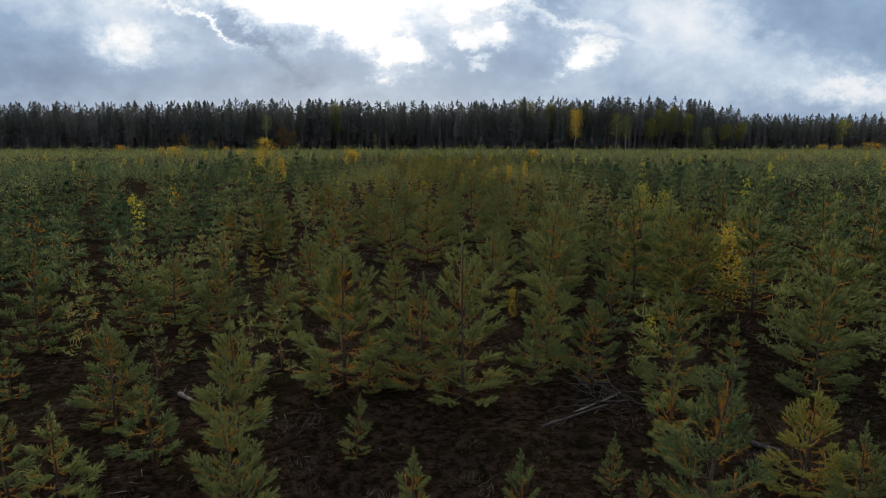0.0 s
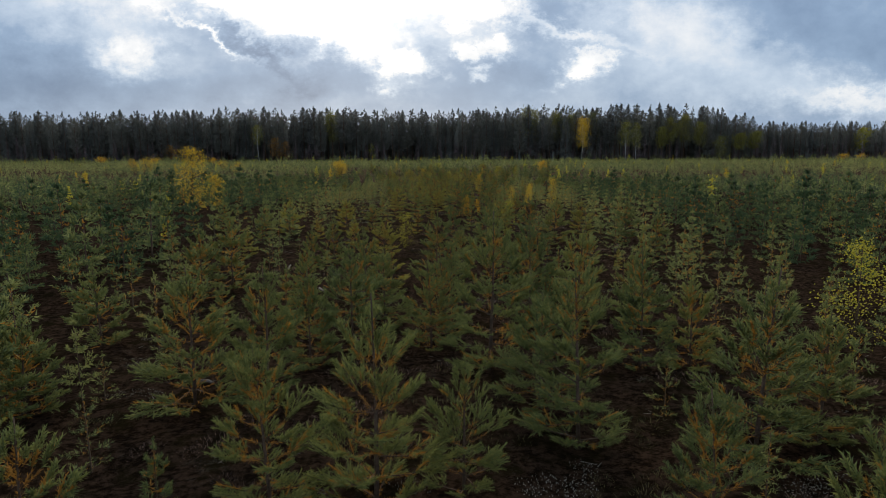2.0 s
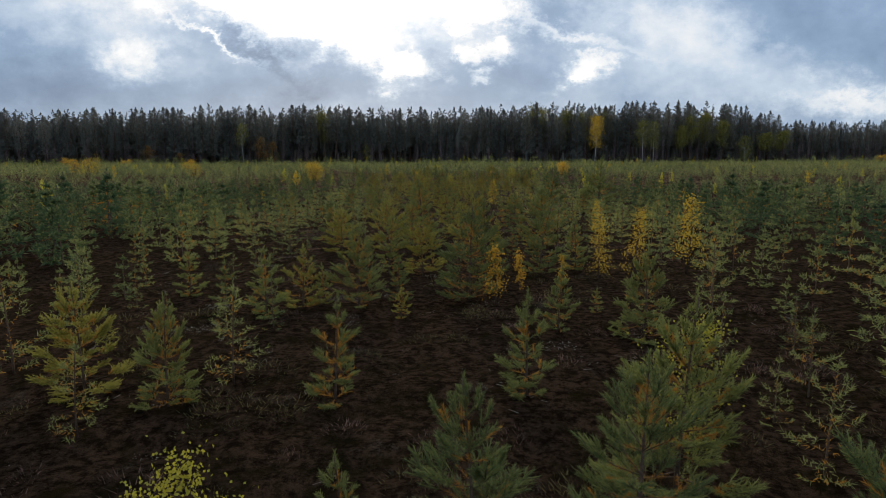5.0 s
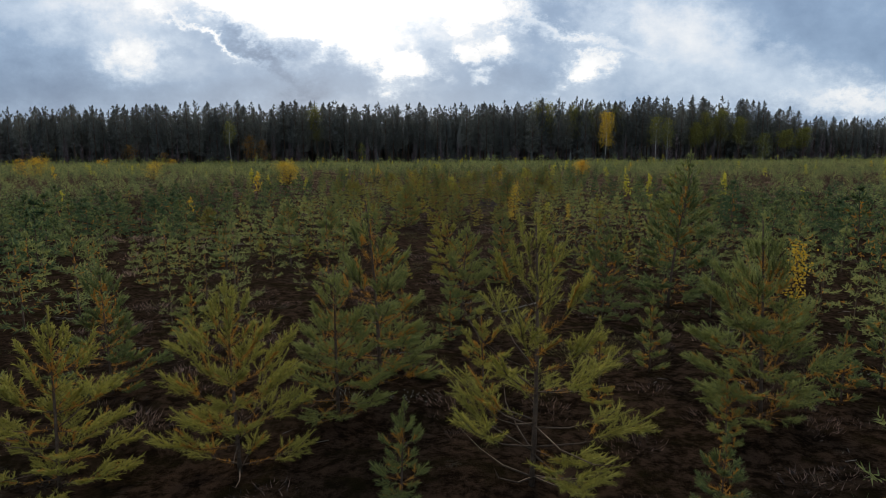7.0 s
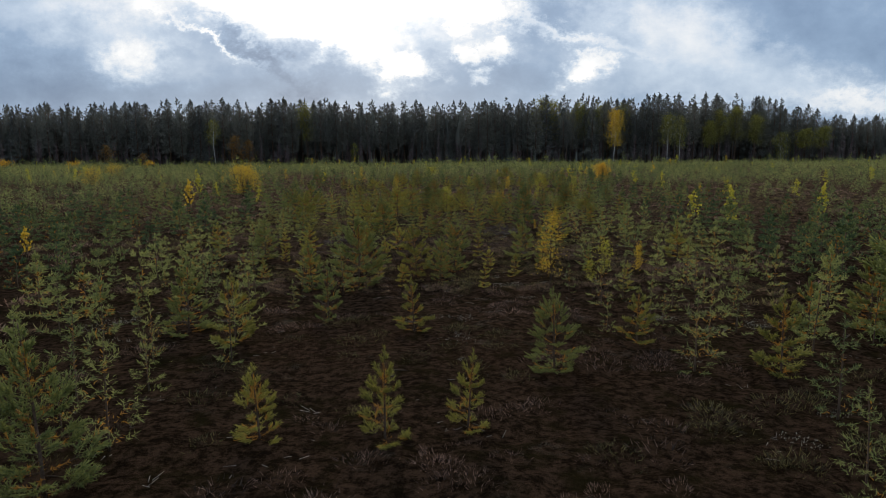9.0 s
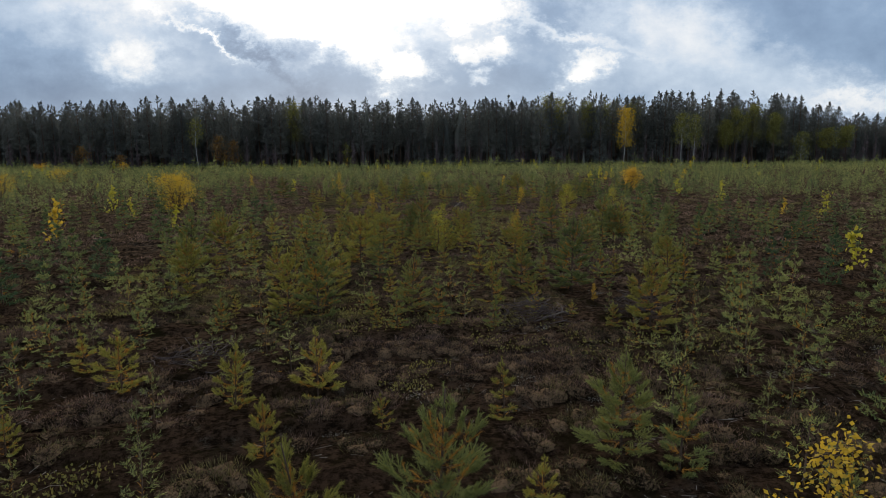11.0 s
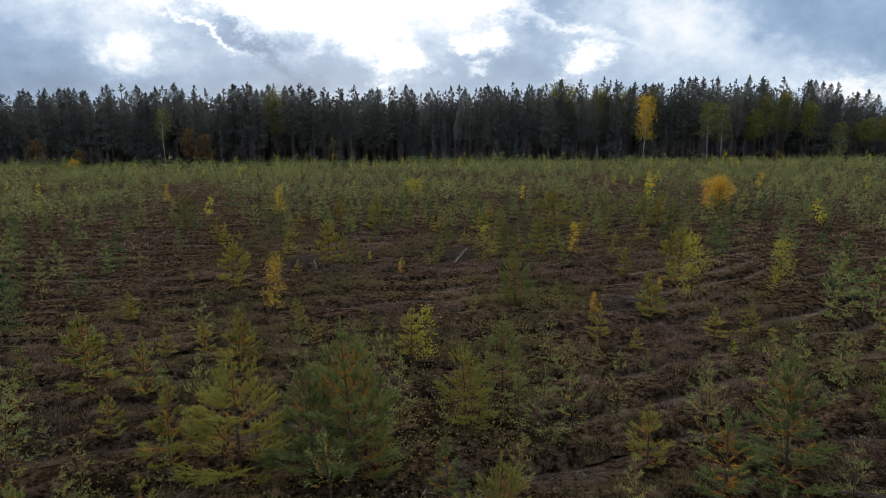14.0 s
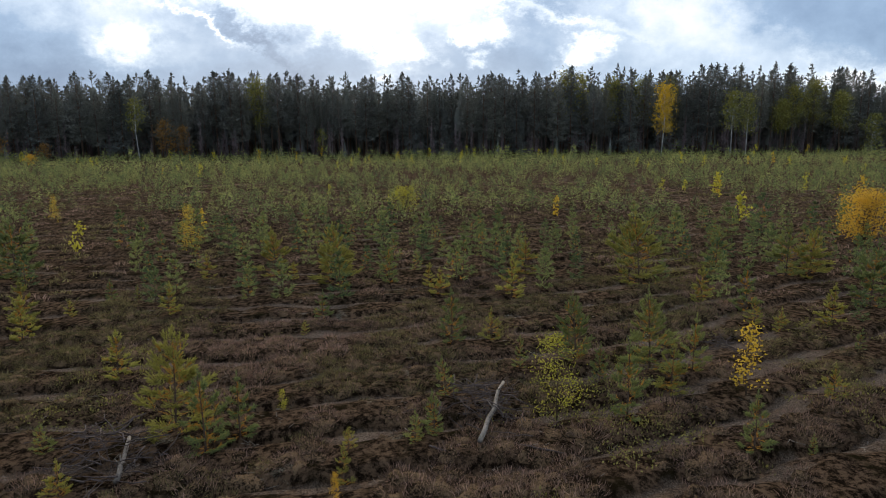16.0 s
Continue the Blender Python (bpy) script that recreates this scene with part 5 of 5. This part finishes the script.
def lichen_cushion(rng):
    g = Soup()
    n = 80
    az, r = rng.uniform(0, 6.28, n), 0.3 * rng.random(n) ** 0.6
    base = np.stack([np.cos(az) * r * 1.3, np.sin(az) * r * 0.8, rng.uniform(0.0, 0.03, n)], 1)
    g.blades(base, rng.normal(size=(n, 3)) + (0, 0, 0.6), rng.uniform(0.014, 0.034, n), 0.018, rng, leaf=True)
    return [(*g.done(), 0)]


CUSHIONS = [lichen_cushion(field) for q in range(6)]
spots = []
for q in range(4200):
    y, xs = field.uniform(6, 131), 1 + field.uniform(-9, 9)
    if float(patchy(xs + 21, y + 43, 1.4)) * 0.6 + float(patchy(xs + 90, y, 4.0)) * 0.4 < (0.6 if y > 80 else 0.66) or float(furrow(np.float64(xs), np.float64(y))) > 0.75:
        continue
    spots.append((xs, y, gz(xs, y), field.integers(6), field.uniform(0, 6.28), field.uniform(0.5, 1.1), field.uniform(0.7, 1.4), field.uniform(-0.3, 0.4)))
scatter("lichen_cushions", CUSHIONS, spots, [LICHEN], "pale grey lichen cushions on the bare strips", "lichen")

# fallen twigs, cones and bits of bark in the furrows
CHIP = []
for q in range(5):
    g = Soup()
    for n in range(4):
        a = Vector((field.normal(0, 0.12), field.normal(0, 0.12), 0.012))
        d = Vector(unit(field.uniform(0, 6.28), field.normal(0, 0.1))) * field.uniform(0.03, 0.16)
        g.tube((a, a + d), (0.005, 0.003), 3)
    CHIP.append([(*g.done(), 0)])
spots = []
for q in range(5200):
    y = field.uniform(5, 128)
    xs = 1 + field.uniform(-8, 8)
    if field.random() > (0.25 + 0.75 * (1 - float(furrow(np.float64(xs), np.float64(y))))) * (1 if y > 74 else 0.4):
        continue
    s = field.uniform(0.6, 1.6)
    spots.append((xs, y, gz(xs, y), field.integers(5), field.uniform(0, 6.28), s, 1.0, 0.0))
scatter("twig_litter", CHIP, spots, [PALE_WOOD], "pale fallen twigs and bark strewn on the soil", "twigs")


# ---- dead wood ----
def log(x, y, length, radius, turn, rise=0.0, mat=DEAD_WOOD, label="weathered grey log lying on the heather", lift=0.06):
    rng = np.random.default_rng(int(abs(x * 31 + y * 17)) % 9999)
    radius = radius * 0.72
    s = Soup()
    n = 6
    pts = [(length * (i / n - 0.5), rng.normal(0, 0.007 * length), length * rise * i / n + rng.normal(0, 0.004)) for i in range(n + 1)]
    s.tube(pts, [radius * (1.1 - 0.45 * i / n) * rng.uniform(0.9, 1.1) for i in range(n + 1)], 8)
    for q in range(3):
        p = Vector(pts[rng.integers(1, n)])
        d = Vector(unit(rng.uniform(0, 6.28), rng.uniform(0.3, 1.0)))
        s.tube((p, p + d * radius * rng.uniform(2, 5)), (radius * 0.3, radius * 0.15), 4)
    ob = new("log", tri_mesh("log", *s.done(), [mat], smooth=True))
    ob.matrix_basis = pose(x, y, gz(x, y) + radius * 0.6 + lift * 0.3, rz=turn)
    return tagged(ob, label, "log", group="dead wood on the heath")


BRANCH = []
branch_rng = np.random.default_rng(77)
for q in range(7):
    g = Soup()
    n = 5
    pts = [Vector((i / n - 0.5, branch_rng.normal(0, 0.03), branch_rng.normal(0, 0.025))) for i in range(n + 1)]
    g.tube(pts, [0.013 * (1.05 - 0.8 * i / n) for i in range(n + 1)], 4)
    for side in range(3):
        p = pts[branch_rng.integers(1, n)]
        d = Vector((branch_rng.uniform(0.3, 1), branch_rng.normal(0, 0.6), branch_rng.normal(0, 0.5))).normalized()
        g.tube((p, p + d * branch_rng.uniform(0.1, 0.3)), (0.0045, 0.0015), 3)
    BRANCH.append(tri_mesh("branch", *g.done(), [DEAD_WOOD], smooth=True))


def brush_pile(x, y, wide, twigs, seed):
    rng = np.random.default_rng(seed)
    thing = new("brush_pile")
    thing.matrix_basis = pose(x, y, gz(x, y))
    for q in range(min(twigs, 90)):
        cx, cy = rng.normal(0, wide * 0.24, 2)
        ln = rng.uniform(0.3, 1.0)
        z0 = gz(x + cx, y + cy) - gz(x, y)
        lift = max(0.05, 0.46 * math.exp(-(cx * cx + cy * cy) / (wide * wide * 0.2)) * rng.uniform(0.1, 1.2))
        twig = new("branch", BRANCH[int(rng.integers(7))])
        twig.parent = thing
        twig.matrix_basis = Matrix.LocRotScale((cx, cy, z0 + lift), Euler((rng.uniform(0, 6.28), rng.normal(0, 0.16), rng.uniform(0, 6.28))), (ln, ln * rng.uniform(0.6, 1.3), ln))
    return tagged(thing, "heap of dry grey branches on the heath", "brush pile", group="brush piles")


log(2.2, 117.5, 1.8, 0.055, 74, rise=0.12, lift=0.4, mat=PALE_WOOD, label="pale barkless dead stem lying on the heather")
log(-3.02, 116.12, 1.04, 0.05, 106, rise=0.12, lift=0.4, mat=PALE_WOOD, label="pale barkless dead stem lying on the heather")
log(7.00, 111.05, 1.09, 0.06, 32)
log(-0.29, 109.22, 1.84, 0.018, 67)
log(3.85, 87.88, 0.88, 0.035, 43, mat=PALE_WOOD, label="pale barkless dead stem lying on the heather")
log(1.94, 88.63, 1.82, 0.015, 78)
log(2.52, 8.93, 1.31, 0.035, 41, mat=PALE_WOOD, label="pale barkless dead stem lying on the heather")
log(-3.83, 8.91, 0.47, 0.05, -40, mat=PALE_WOOD, label="pale barkless dead stem lying on the heather")
log(-4.53, 33.10, 0.77, 0.035, 98, mat=PALE_WOOD, label="pale barkless dead stem lying on the heather")
log(6.73, 36.47, 2.02, 0.04, -109)
log(-0.60, 60.44, 0.58, 0.02, 87)
log(8.11, 68.70, 2.00, 0.05, -100)
log(2.85, 116.56, 0.67, 0.025, -24)
log(-4.66, 19.62, 0.66, 0.02, 32)
log(2.07, 8.32, 1.34, 0.03, 35)
log(4.36, 7.33, 0.37, 0.05, -38)
log(-2.91, 32.17, 0.37, 0.05, -41, mat=PALE_WOOD, label="pale barkless dead stem lying on the heather")
log(-2.91, 30.18, 0.63, 0.05, -59, mat=PALE_WOOD, label="pale barkless dead stem lying on the heather")
log(1.33, 116.53, 0.30, 0.02, -34)
log(-6.39, 17.54, 3.23, 0.045, 99, mat=PALE_WOOD, label="pale barkless dead stem lying on the heather")
log(1.91, 58.09, 1.00, 0.022, 44, mat=PALE_WOOD, label="thin pale dead branch lying on the heath")
log(-6.36, 16.82, 2.91, 0.04, 98, mat=PALE_WOOD, label="pale barkless dead stem lying on the heather")
log(-3.65, 23.47, 0.30, 0.05, -11, mat=PALE_WOOD, label="pale barkless dead stem lying on the heather")
brush_pile(2.13, 117.88, 1.7, 110, 40)
brush_pile(-3.38, 116.29, 1.6, 80, 41)
brush_pile(3.36, 87.8, 1.5, 90, 42)
brush_pile(5.81, 88.32, 1.2, 70, 43)
brush_pile(2.52, 8.8, 1.2, 30, 44)
brush_pile(6.74, 100.02, 1.6, 60, 45)
brush_pile(6.39, 110.44, 1.2, 40, 46)
brush_pile(-3.14, 84.77, 1.5, 40, 47)
brush_pile(-7.11, 20.74, 1.5, 40, 48)
brush_pile(7.19, 120.75, 1.0, 20, 49)
